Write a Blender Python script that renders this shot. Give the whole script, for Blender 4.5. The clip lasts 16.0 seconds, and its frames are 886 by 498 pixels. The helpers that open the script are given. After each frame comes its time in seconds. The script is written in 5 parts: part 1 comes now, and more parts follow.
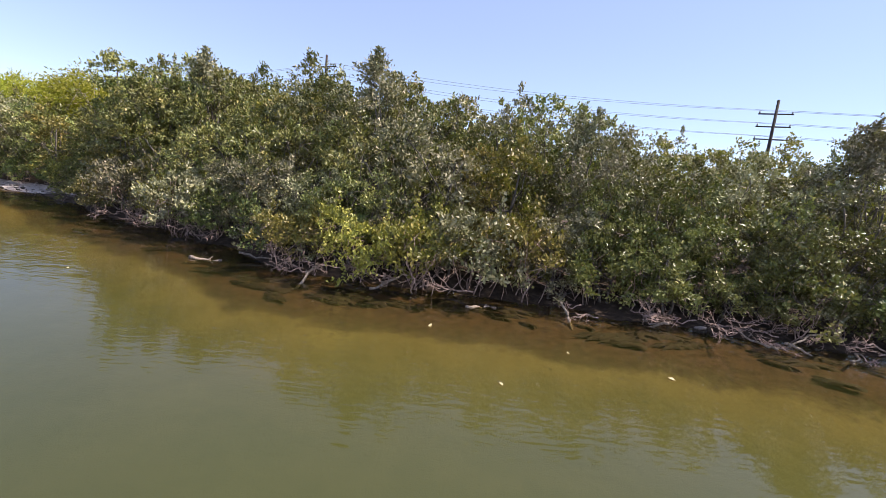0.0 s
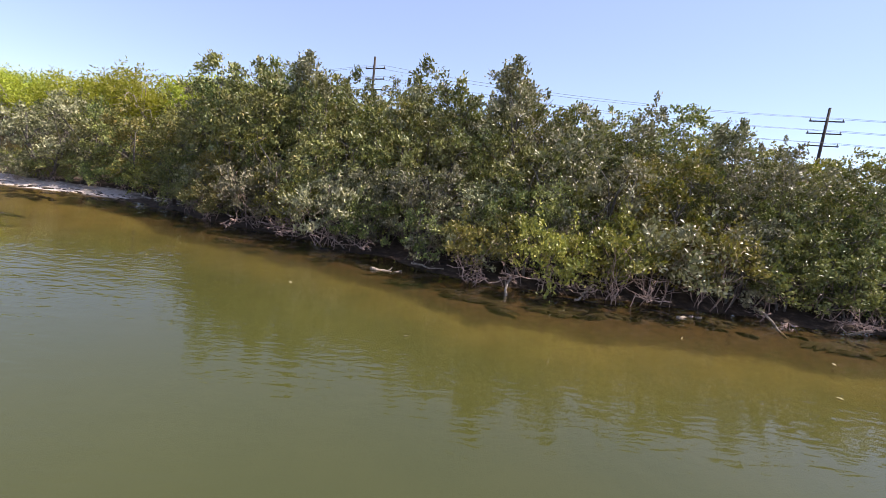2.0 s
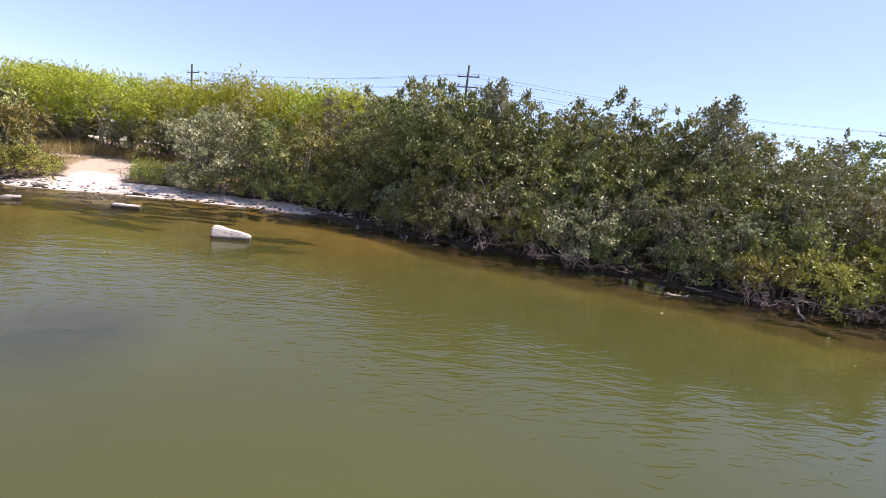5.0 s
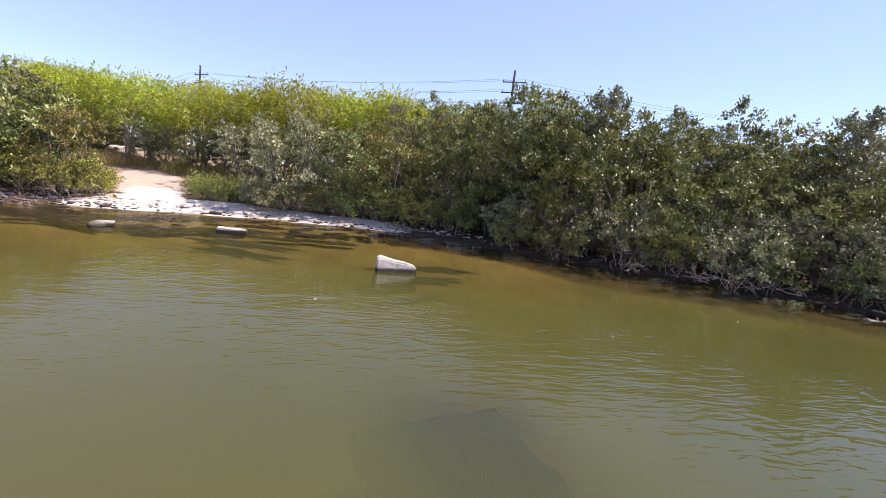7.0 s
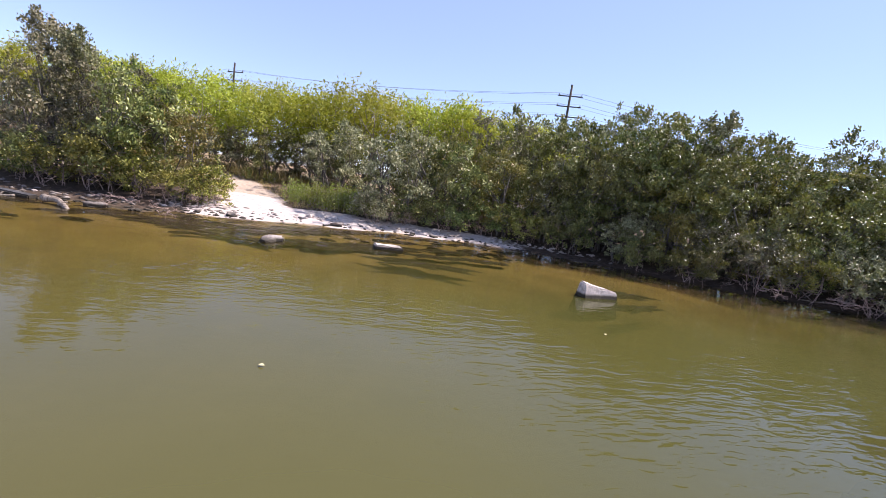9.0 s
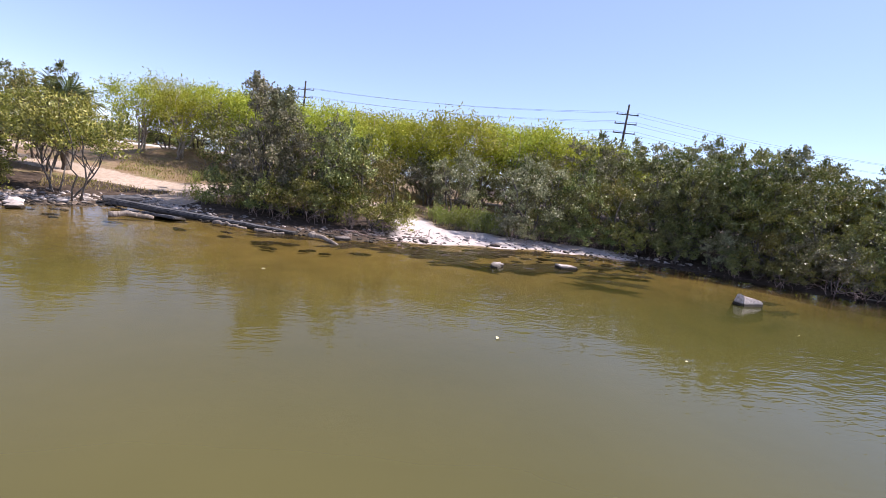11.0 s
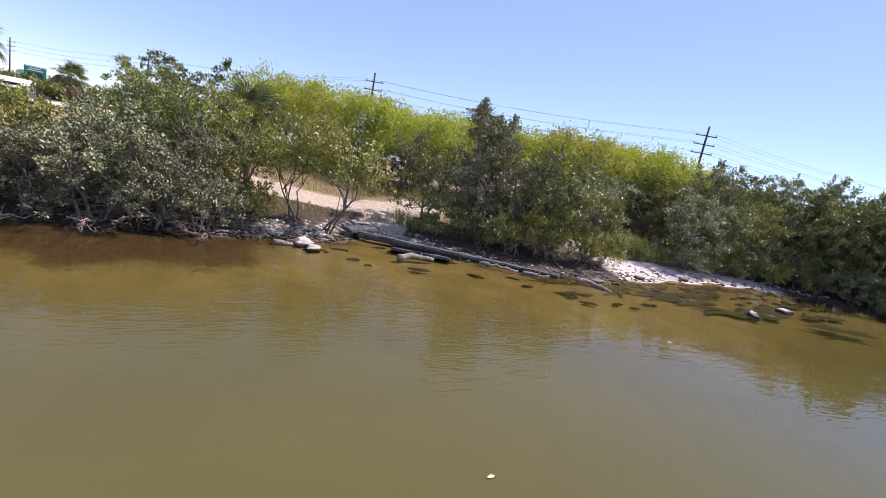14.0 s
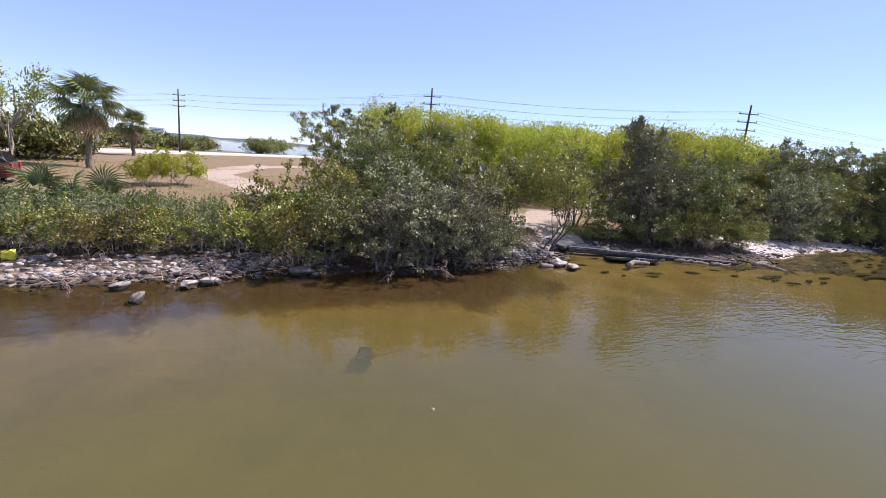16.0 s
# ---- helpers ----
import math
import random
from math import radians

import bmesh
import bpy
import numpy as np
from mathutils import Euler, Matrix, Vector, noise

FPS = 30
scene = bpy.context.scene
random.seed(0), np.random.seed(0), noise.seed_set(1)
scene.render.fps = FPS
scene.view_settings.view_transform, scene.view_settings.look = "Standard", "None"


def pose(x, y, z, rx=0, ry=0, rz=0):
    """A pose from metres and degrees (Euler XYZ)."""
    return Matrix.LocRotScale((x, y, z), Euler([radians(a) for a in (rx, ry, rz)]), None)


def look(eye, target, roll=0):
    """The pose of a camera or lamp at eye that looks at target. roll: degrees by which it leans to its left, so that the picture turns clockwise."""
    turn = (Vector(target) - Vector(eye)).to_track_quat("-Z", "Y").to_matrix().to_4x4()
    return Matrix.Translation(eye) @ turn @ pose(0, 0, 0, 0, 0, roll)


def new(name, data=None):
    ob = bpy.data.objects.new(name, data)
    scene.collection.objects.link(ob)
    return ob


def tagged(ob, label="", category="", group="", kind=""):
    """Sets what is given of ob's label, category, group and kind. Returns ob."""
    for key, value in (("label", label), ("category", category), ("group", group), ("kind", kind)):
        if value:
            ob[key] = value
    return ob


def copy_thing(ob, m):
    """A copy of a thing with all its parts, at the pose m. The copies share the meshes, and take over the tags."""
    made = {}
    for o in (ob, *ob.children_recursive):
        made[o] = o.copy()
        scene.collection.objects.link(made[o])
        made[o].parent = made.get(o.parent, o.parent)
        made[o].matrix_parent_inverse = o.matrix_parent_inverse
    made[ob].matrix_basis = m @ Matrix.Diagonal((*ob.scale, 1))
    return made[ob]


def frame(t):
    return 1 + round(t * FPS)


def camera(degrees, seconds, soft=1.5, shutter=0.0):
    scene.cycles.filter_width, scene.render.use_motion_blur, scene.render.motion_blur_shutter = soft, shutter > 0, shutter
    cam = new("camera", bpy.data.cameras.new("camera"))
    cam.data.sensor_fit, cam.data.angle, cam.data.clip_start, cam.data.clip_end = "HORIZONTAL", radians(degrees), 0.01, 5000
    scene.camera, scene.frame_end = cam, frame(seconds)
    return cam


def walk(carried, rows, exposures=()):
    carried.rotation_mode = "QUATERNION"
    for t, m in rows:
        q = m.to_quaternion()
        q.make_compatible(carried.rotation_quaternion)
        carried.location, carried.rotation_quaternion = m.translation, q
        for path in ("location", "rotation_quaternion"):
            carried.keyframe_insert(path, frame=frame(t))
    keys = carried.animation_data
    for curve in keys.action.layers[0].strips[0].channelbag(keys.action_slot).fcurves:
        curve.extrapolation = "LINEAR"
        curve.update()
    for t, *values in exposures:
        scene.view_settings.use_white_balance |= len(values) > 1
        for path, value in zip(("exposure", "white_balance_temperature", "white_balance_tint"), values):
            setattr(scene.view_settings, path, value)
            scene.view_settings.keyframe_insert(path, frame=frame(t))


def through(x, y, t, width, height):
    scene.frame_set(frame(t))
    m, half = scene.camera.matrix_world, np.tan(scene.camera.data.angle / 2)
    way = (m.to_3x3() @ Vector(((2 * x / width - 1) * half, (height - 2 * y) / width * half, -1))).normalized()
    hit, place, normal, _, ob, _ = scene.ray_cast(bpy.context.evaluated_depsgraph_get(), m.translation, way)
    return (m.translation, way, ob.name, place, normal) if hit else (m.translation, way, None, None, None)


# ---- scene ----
from collections import defaultdict

# ---------------------------------------------------------------- camera
cam = camera(88.8, 16.0, soft=0.42)
PATH = [
    (0, (2.305, 2.010, 3.113), (2.550, 11.886, 1.564), 6.52),
    (0.5, (1.061, 2.170, 2.991), (1.417, 12.046, 1.463), 7.98),
    (1, (-0.316, 2.287, 2.874), (0.160, 12.165, 1.386), 8.53),
    (1.5, (-1.863, 2.272, 2.790), (-1.271, 12.144, 1.308), 8.06),
    (2, (-3.535, 2.214, 2.767), (-2.843, 12.075, 1.255), 6.70),
    (2.5, (-5.294, 2.155, 2.880), (-4.503, 11.999, 1.308), 5.31),
    (3, (-6.976, 2.044, 2.850), (-6.009, 11.871, 1.271), 6.93),
    (3.5, (-8.875, 1.812, 2.924), (-7.774, 11.617, 1.294), 6.09),
    (4, (-10.867, 1.423, 3.060), (-9.604, 11.195, 1.353), 6.72),
    (4.2, (-11.579, 1.107, 3.115), (-10.350, 10.881, 1.397), 6.85),
    (6.3, (-17.734, 3.458, 3.014), (-16.024, 13.165, 1.328), 6.04),
    (6.5, (-18.516, 3.739, 2.974), (-16.738, 13.441, 1.324), 5.23),
    (7, (-20.191, 4.284, 2.854), (-18.218, 13.959, 1.273), 6.71),
    (7.5, (-21.823, 4.890, 2.699), (-19.678, 14.540, 1.194), 7.15),
    (8, (-23.355, 5.369, 2.596), (-21.070, 14.996, 1.147), 8.51),
    (8.5, (-24.934, 5.716, 2.554), (-22.533, 15.318, 1.124), 8.57),
    (9, (-26.553, 5.947, 2.581), (-24.043, 15.518, 1.128), 8.65),
    (9.2, (-27.234, 5.971, 2.584), (-24.684, 15.529, 1.117), 8.93),
    (11.3, (-36.828, 3.743, 3.660), (-33.986, 13.179, 1.959), 7.73),
    (11.5, (-37.709, 4.168, 3.805), (-34.758, 13.558, 2.037), 8.09),
    (12, (-39.951, 5.385, 3.845), (-36.720, 14.669, 2.012), 9.45),
    (12.5, (-42.210, 6.551, 3.860), (-38.725, 15.732, 1.973), 9.18),
    (13, (-44.292, 7.479, 3.901), (-40.614, 16.581, 1.997), 9.92),
    (13.5, (-46.229, 8.210, 3.875), (-42.347, 17.234, 2.001), 11.48),
    (14, (-48.274, 8.670, 3.841), (-44.315, 17.659, 1.961), 11.34),
    (14.5, (-50.602, 9.157, 3.861), (-46.515, 18.082, 1.955), 11.15),
    (15, (-53.165, 9.632, 3.934), (-48.957, 18.496, 2.008), 10.72),
    (15.5, (-56.032, 10.062, 4.024), (-51.716, 18.870, 2.074), 9.58),
    (16, (-59.029, 10.474, 4.049), (-54.670, 19.251, 2.060), 4.78),
]
walk(cam, [(t, look(eye, target, roll)) for t, eye, target, roll in PATH], [(0.0, 0.98, 6950, 18), (9.0, 0.96, 6500, 21), (11.5, 0.80, 6350, 21), (16.0, 0.64, 6250, 20)])

# ---------------------------------------------------------------- light
SUN_EL, SUN_AZ = 50.0, 86.0          # degrees up, and from +y towards +x
world = bpy.data.worlds.new("sky")
scene.world = world
world.use_nodes = True
wn = world.node_tree.nodes
sky = wn.new("ShaderNodeTexSky")
sky.sky_type = "NISHITA"
sky.sun_disc = False
sky.sun_elevation, sky.sun_rotation = radians(SUN_EL), radians(SUN_AZ)
sky.altitude = 2600
sky.air_density, sky.dust_density, sky.ozone_density = 1.0, 0.15, 2.0
haze = wn.new("ShaderNodeMix")      # the cool cast of the hazy morning air
haze.data_type, haze.blend_type = "RGBA", "MULTIPLY"
haze.inputs[0].default_value, haze.inputs[7].default_value = 1.0, (0.975, 0.965, 1.0, 1)
veil = wn.new("ShaderNodeMix")      # thin even haze over the whole dome
veil.data_type = "RGBA"
veil.inputs[0].default_value, veil.inputs[7].default_value = 0.42, (2.5, 3.3, 4.9, 1)
world.node_tree.links.new(sky.outputs[0], veil.inputs[6])
world.node_tree.links.new(veil.outputs[2], haze.inputs[6])
wn["Background"].inputs["Strength"].default_value = 0.128
world.node_tree.links.new(haze.outputs[2], wn["Background"].inputs["Color"])
sun_data = bpy.data.lights.new("sun", "SUN")
sun_data.energy, sun_data.angle, sun_data.color = 5.0, radians(0.53), (1.0, 0.955, 0.88)
sun = new("sun", sun_data)
sun_way = Vector((math.sin(radians(SUN_AZ)) * math.cos(radians(SUN_EL)), math.cos(radians(SUN_AZ)) * math.cos(radians(SUN_EL)), math.sin(radians(SUN_EL))))
sun.matrix_world = look(sun_way * 200, (0, 0, 0))


# ---------------------------------------------------------------- materials
class Mat:
    """A node material with short ways to add nodes."""

    def __init__(self, name, rough=0.7, metal=0.0, spec=0.5):
        self.m = bpy.data.materials.new(name)
        self.m.use_nodes = True
        self.t = self.m.node_tree
        self.b = self.t.nodes["Principled BSDF"]
        self.set(self.b, "Roughness", rough)
        self.set(self.b, "Metallic", metal)
        self.set(self.b, "Specular IOR Level", spec)

    def add(self, kind, **inputs):
        n = self.t.nodes.new(kind)
        for k, v in inputs.items():
            self.set(n, k.replace("_", " "), v)
        return n

    def set(self, n, key, v):
        s = n.inputs[key]
        if isinstance(v, bpy.types.NodeSocket):
            self.t.links.new(v, s)
        else:
            s.default_value = v

    def coord(self, scale=1.0, which="Object", stretch=(1, 1, 1)):
        tc = self.t.nodes.new("ShaderNodeTexCoord")
        mp = self.t.nodes.new("ShaderNodeMapping")
        self.t.links.new(tc.outputs[which], mp.inputs["Vector"])
        mp.inputs["Scale"].default_value = [scale * s for s in stretch]
        return mp.outputs[0]

    def position(self, scale=1.0, stretch=(1, 1, 1), turn=0.0):
        g = self.t.nodes.new("ShaderNodeNewGeometry")
        mp = self.t.nodes.new("ShaderNodeMapping")
        self.t.links.new(g.outputs["Position"], mp.inputs["Vector"])
        mp.inputs["Scale"].default_value = [scale * s for s in stretch]
        mp.inputs["Rotation"].default_value = (0, 0, radians(turn))
        return mp.outputs[0]

    def noise(self, vec, scale, detail=4.0, rough=0.55, distort=0.0):
        n = self.add("ShaderNodeTexNoise", Scale=scale, Detail=detail, Roughness=rough, Distortion=distort)
        self.t.links.new(vec, n.inputs["Vector"])
        return n.outputs["Fac"]

    def ramp(self, fac, stops):
        n = self.t.nodes.new("ShaderNodeValToRGB")
        while len(n.color_ramp.elements) < len(stops):
            n.color_ramp.elements.new(0.5)
        for e, (p, c) in zip(n.color_ramp.elements, stops):
            e.position, e.color = p, (*c, 1) if len(c) == 3 else c
        self.t.links.new(fac, n.inputs[0])
        return n.outputs[0]

    def mix(self, fac, a, b, blend="MIX"):
        n = self.t.nodes.new("ShaderNodeMix")
        n.data_type, n.blend_type = "RGBA", blend
        for s, v in ((n.inputs[0], fac), (n.inputs[6], a), (n.inputs[7], b)):
            if isinstance(v, bpy.types.NodeSocket):
                self.t.links.new(v, s)
            else:
                s.default_value = v if isinstance(v, float) else (*v, 1)
        return n.outputs[2]

    def math(self, op, a, b=0.0):
        n = self.t.nodes.new("ShaderNodeMath")
        n.operation = op
        for s, v in zip(n.inputs, (a, b)):
            if isinstance(v, bpy.types.NodeSocket):
                self.t.links.new(v, s)
            else:
                s.default_value = v
        return n.outputs[0]

    def smooth(self, v, lo, hi):
        n = self.t.nodes.new("ShaderNodeMapRange")
        n.interpolation_type = "SMOOTHSTEP"
        self.t.links.new(v, n.inputs["Value"])
        n.inputs["From Min"].default_value, n.inputs["From Max"].default_value = lo, hi
        return n.outputs[0]

    def bump(self, height, strength=0.5, dist=0.02):
        n = self.add("ShaderNodeBump", Strength=strength, Distance=dist)
        self.t.links.new(height, n.inputs["Height"])
        self.t.links.new(n.outputs[0], self.b.inputs["Normal"])
        return n.outputs[0]

    def attr(self, name):
        n = self.t.nodes.new("ShaderNodeAttribute")
        n.attribute_name = name
        return n.outputs["Fac"]

    def island(self):
        return self.t.nodes.new("ShaderNodeNewGeometry").outputs["Random Per Island"]

    def each(self):
        return self.t.nodes.new("ShaderNodeObjectInfo").outputs["Random"]

    def color(self, v):
        self.set(self.b, "Base Color", v if isinstance(v, bpy.types.NodeSocket) else (*v, 1))
        return self


def leaf_material(name, stops, rough=0.36, through=0.12, glow=(0.25, 0.3, 0.03), spec=0.34):
    """Leaves: each its own tone, each bush a little apart, light passing through the blade."""
    a = Mat(name, rough, spec=spec)
    tone = a.ramp(a.island(), stops)
    patch = a.noise(a.position(0.45), 1.0, 2.0)
    tone = a.mix(a.smooth(patch, 0.3, 0.75), tone, a.mix(0.35, tone, stops[-1][1]))
    hsv = a.add("ShaderNodeHueSaturation")
    a.t.links.new(tone, hsv.inputs["Color"])
    a.set(hsv, "Value", a.math("ADD", a.math("MULTIPLY", a.each(), 0.66), 0.68))
    a.set(hsv, "Hue", a.math("ADD", a.math("MULTIPLY", a.each(), 0.05), 0.472))
    a.color(hsv.outputs[0])
    tr = a.add("ShaderNodeBsdfTranslucent")
    a.t.links.new(a.mix(0.5, hsv.outputs[0], glow), tr.inputs["Color"])
    mx = a.add("ShaderNodeMixShader", Fac=through)
    out = a.t.nodes["Material Output"]
    a.t.links.new(a.b.outputs[0], mx.inputs[1])
    a.t.links.new(tr.outputs[0], mx.inputs[2])
    a.t.links.new(mx.outputs[0], out.inputs["Surface"])
    return a.m


def bark_material(name, dark, light, rough=0.85):
    a = Mat(name, rough, spec=0.25)
    v = a.coord(1.0, "Object", (6, 6, 1.5))
    n = a.noise(v, 3.0, 5.0)
    a.color(a.ramp(n, [(0.3, dark), (0.7, light)]))
    a.bump(n, 0.6, 0.02)
    return a.m


def rock_material(name, dark, light, wet=True):
    a = Mat(name, 0.85, spec=0.3)
    v = a.coord(1.0)
    n = a.noise(v, 5.0, 6.0, 0.65)
    fine = a.noise(v, 40.0, 3.0)
    c = a.ramp(n, [(0.32, dark), (0.6, light)])
    c = a.mix(a.math("MULTIPLY", fine, 0.35), c, tuple(x * 0.6 for x in dark))
    if wet:   # tide line: dark oyster crust close to the water
        h = a.add("ShaderNodeSeparateXYZ")
        g = a.t.nodes.new("ShaderNodeNewGeometry")
        a.t.links.new(g.outputs["Position"], h.inputs[0])
        edge = a.math("ADD", h.outputs["Z"], a.math("MULTIPLY", n, -0.12))
        c = a.mix(a.smooth(edge, 0.0, 0.09), (0.035, 0.028, 0.02), c)
    a.color(c)
    a.bump(a.math("ADD", n, a.math("MULTIPLY", fine, 0.3)), 0.7, 0.03)
    return a.m


def plain_material(name, c, rough=0.6, metal=0.0, vary=0.25, scale=6.0):
    a = Mat(name, rough, metal)
    n = a.noise(a.coord(1.0), scale, 5.0)
    a.color(a.mix(n, tuple(x * (1 - vary) for x in c), tuple(min(1, x * (1 + vary)) for x in c)))
    a.bump(n, 0.15, 0.01)
    return a.m


LEAF_DARK = leaf_material("leaf_mangrove", [(0.0, (0.029, 0.042, 0.011)), (0.4, (0.089, 0.118, 0.030)), (0.75, (0.150, 0.176, 0.045)), (0.93, (0.266, 0.267, 0.082)), (1.0, (0.399, 0.328, 0.126))], rough=0.38)
LEAF_LIGHT = leaf_material("leaf_red_mangrove", [(0.0, (0.045, 0.054, 0.009)), (0.5, (0.159, 0.165, 0.030)), (0.9, (0.280, 0.250, 0.054)), (1.0, (0.405, 0.302, 0.098))], rough=0.38, through=0.20)
LEAF_GREY = leaf_material("leaf_buttonwood", [(0.0, (0.049, 0.053, 0.025)), (0.5, (0.164, 0.168, 0.082)), (0.9, (0.292, 0.275, 0.156)), (1.0, (0.438, 0.378, 0.242))], rough=0.42, through=0.12)
LEAF_YELLOW = leaf_material("leaf_leadtree", [(0.0, (0.084, 0.099, 0.008)), (0.5, (0.261, 0.291, 0.024)), (1.0, (0.414, 0.417, 0.066))], rough=0.55, through=0.4, glow=(0.5, 0.52, 0.03))
LEAF_PALM = leaf_material("leaf_palm", [(0.0, (0.04, 0.055, 0.015)), (0.6, (0.09, 0.115, 0.035)), (1.0, (0.17, 0.18, 0.08))], rough=0.45, through=0.2)
LEAF_DEAD = leaf_material("leaf_palm_dead", [(0.0, (0.20, 0.14, 0.08)), (1.0, (0.46, 0.35, 0.22))], rough=0.8, through=0.2, glow=(0.3, 0.2, 0.1))
LEAF_HERB = leaf_material("leaf_herb", [(0.0, (0.10, 0.125, 0.02)), (0.6, (0.20, 0.24, 0.04)), (1.0, (0.34, 0.34, 0.09))], rough=0.5, through=0.35)
LEAF_SAGE = leaf_material("leaf_sage", [(0.0, (0.07, 0.10, 0.032)), (0.6, (0.155, 0.19, 0.075)), (1.0, (0.28, 0.29, 0.14))], rough=0.6, through=0.3)
GRASS_DRY = leaf_material("grass_dry", [(0.0, (0.20, 0.17, 0.05)), (0.6, (0.36, 0.29, 0.11)), (1.0, (0.50, 0.39, 0.19))], rough=0.7, through=0.3)
BARK_GREY = bark_material("bark_grey", (0.05, 0.045, 0.04), (0.20, 0.17, 0.145))
BARK_PALE = bark_material("bark_pale", (0.17, 0.14, 0.11), (0.42, 0.36, 0.29))
ROOT_BARK = bark_material("bark_root", (0.15, 0.095, 0.08), (0.46, 0.34, 0.29))
DRIFT = bark_material("driftwood", (0.09, 0.068, 0.052), (0.36, 0.295, 0.24))
BARK_PALM = bark_material("bark_palm", (0.07, 0.055, 0.045), (0.22, 0.18, 0.14))
POLE_WOOD = bark_material("pole_wood", (0.025, 0.02, 0.017), (0.07, 0.055, 0.045))
ROCK_PALE = rock_material("rock_pale", (0.24, 0.195, 0.17), (0.52, 0.45, 0.40))
ROCK_DARK = rock_material("rock_dark", (0.09, 0.075, 0.065), (0.30, 0.25, 0.22))
CONCRETE = rock_material("concrete_old", (0.30, 0.25, 0.22), (0.66, 0.56, 0.50))
# seawall concrete, with the shade under the bushes put into its colour
CONCRETE_SHADED = rock_material("concrete_shaded", (0.022, 0.022, 0.026), (0.12, 0.115, 0.12))
WEED = plain_material("seaweed", (0.022, 0.013, 0.008), 0.85, vary=0.6, scale=9.0)
WIRE = plain_material("wire", (0.16, 0.16, 0.17), 0.5)


def water_material():
    """Turbid green-brown water: part of the light comes from the silt in it, part from the bed, the rest is mirrored."""
    a = Mat("water_turbid", 0.05)
    t = a.t
    p1 = a.position(1.0, (1.0, 2.6, 1.0), 24)
    wide = a.noise(a.position(0.07), 1.0, 2.0)
    gust = a.smooth(wide, 0.45, 0.62)
    swell = a.noise(p1, 0.55, 1.0, 0.4, 0.4)
    big = a.noise(p1, 1.5, 1.0, 0.4, 0.8)
    mid = a.noise(p1, 4.2, 1.0, 0.4, 0.5)
    h = a.math("ADD", a.math("MULTIPLY", swell, 0.16), a.math("MULTIPLY", big, a.math("ADD", a.math("MULTIPLY", gust, 0.26), 0.10)))
    h = a.math("ADD", h, a.math("MULTIPLY", mid, a.math("ADD", a.math("MULTIPLY", gust, 0.12), 0.06)))
    h = a.math("ADD", h, a.math("MULTIPLY", a.noise(p1, 10.0, 1.0, 0.4, 0.6), 0.006))
    bump = a.add("ShaderNodeBump", Strength=1.0, Distance=0.05)
    t.links.new(h, bump.inputs["Height"])
    silt = a.noise(a.position(0.12), 1.0, 4.0)
    brown = a.ramp(silt, [(0.3, (0.089, 0.076, 0.018)), (0.7, (0.109, 0.092, 0.024))])
    green = a.ramp(silt, [(0.3, (0.044, 0.051, 0.014)), (0.7, (0.058, 0.064, 0.018))])
    sep = a.add("ShaderNodeSeparateXYZ")
    t.links.new(a.position(1.0), sep.inputs[0])
    body = a.mix(a.smooth(sep.outputs["X"], -45.0, -2.0), brown, green)
    dif = a.add("ShaderNodeBsdfDiffuse")
    t.links.new(body, dif.inputs["Color"])
    clear = a.add("ShaderNodeBsdfTransparent", Color=(0.94, 0.87, 0.64, 1))
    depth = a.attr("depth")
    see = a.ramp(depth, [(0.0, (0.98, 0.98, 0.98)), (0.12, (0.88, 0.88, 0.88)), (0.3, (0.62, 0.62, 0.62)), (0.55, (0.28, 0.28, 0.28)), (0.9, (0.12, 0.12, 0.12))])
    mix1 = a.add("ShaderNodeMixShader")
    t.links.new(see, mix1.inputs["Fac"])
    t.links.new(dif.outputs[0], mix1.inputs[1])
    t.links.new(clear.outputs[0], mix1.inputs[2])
    gl = a.add("ShaderNodeBsdfGlossy", Roughness=0.02)
    t.links.new(bump.outputs[0], gl.inputs["Normal"])
    fr = a.add("ShaderNodeFresnel", IOR=1.49)
    mix2 = a.add("ShaderNodeMixShader")
    t.links.new(fr.outputs[0], mix2.inputs["Fac"])
    t.links.new(mix1.outputs[0], mix2.inputs[1])
    t.links.new(gl.outputs[0], mix2.inputs[2])
    t.links.new(mix2.outputs[0], t.nodes["Material Output"].inputs["Surface"])
    return a.m


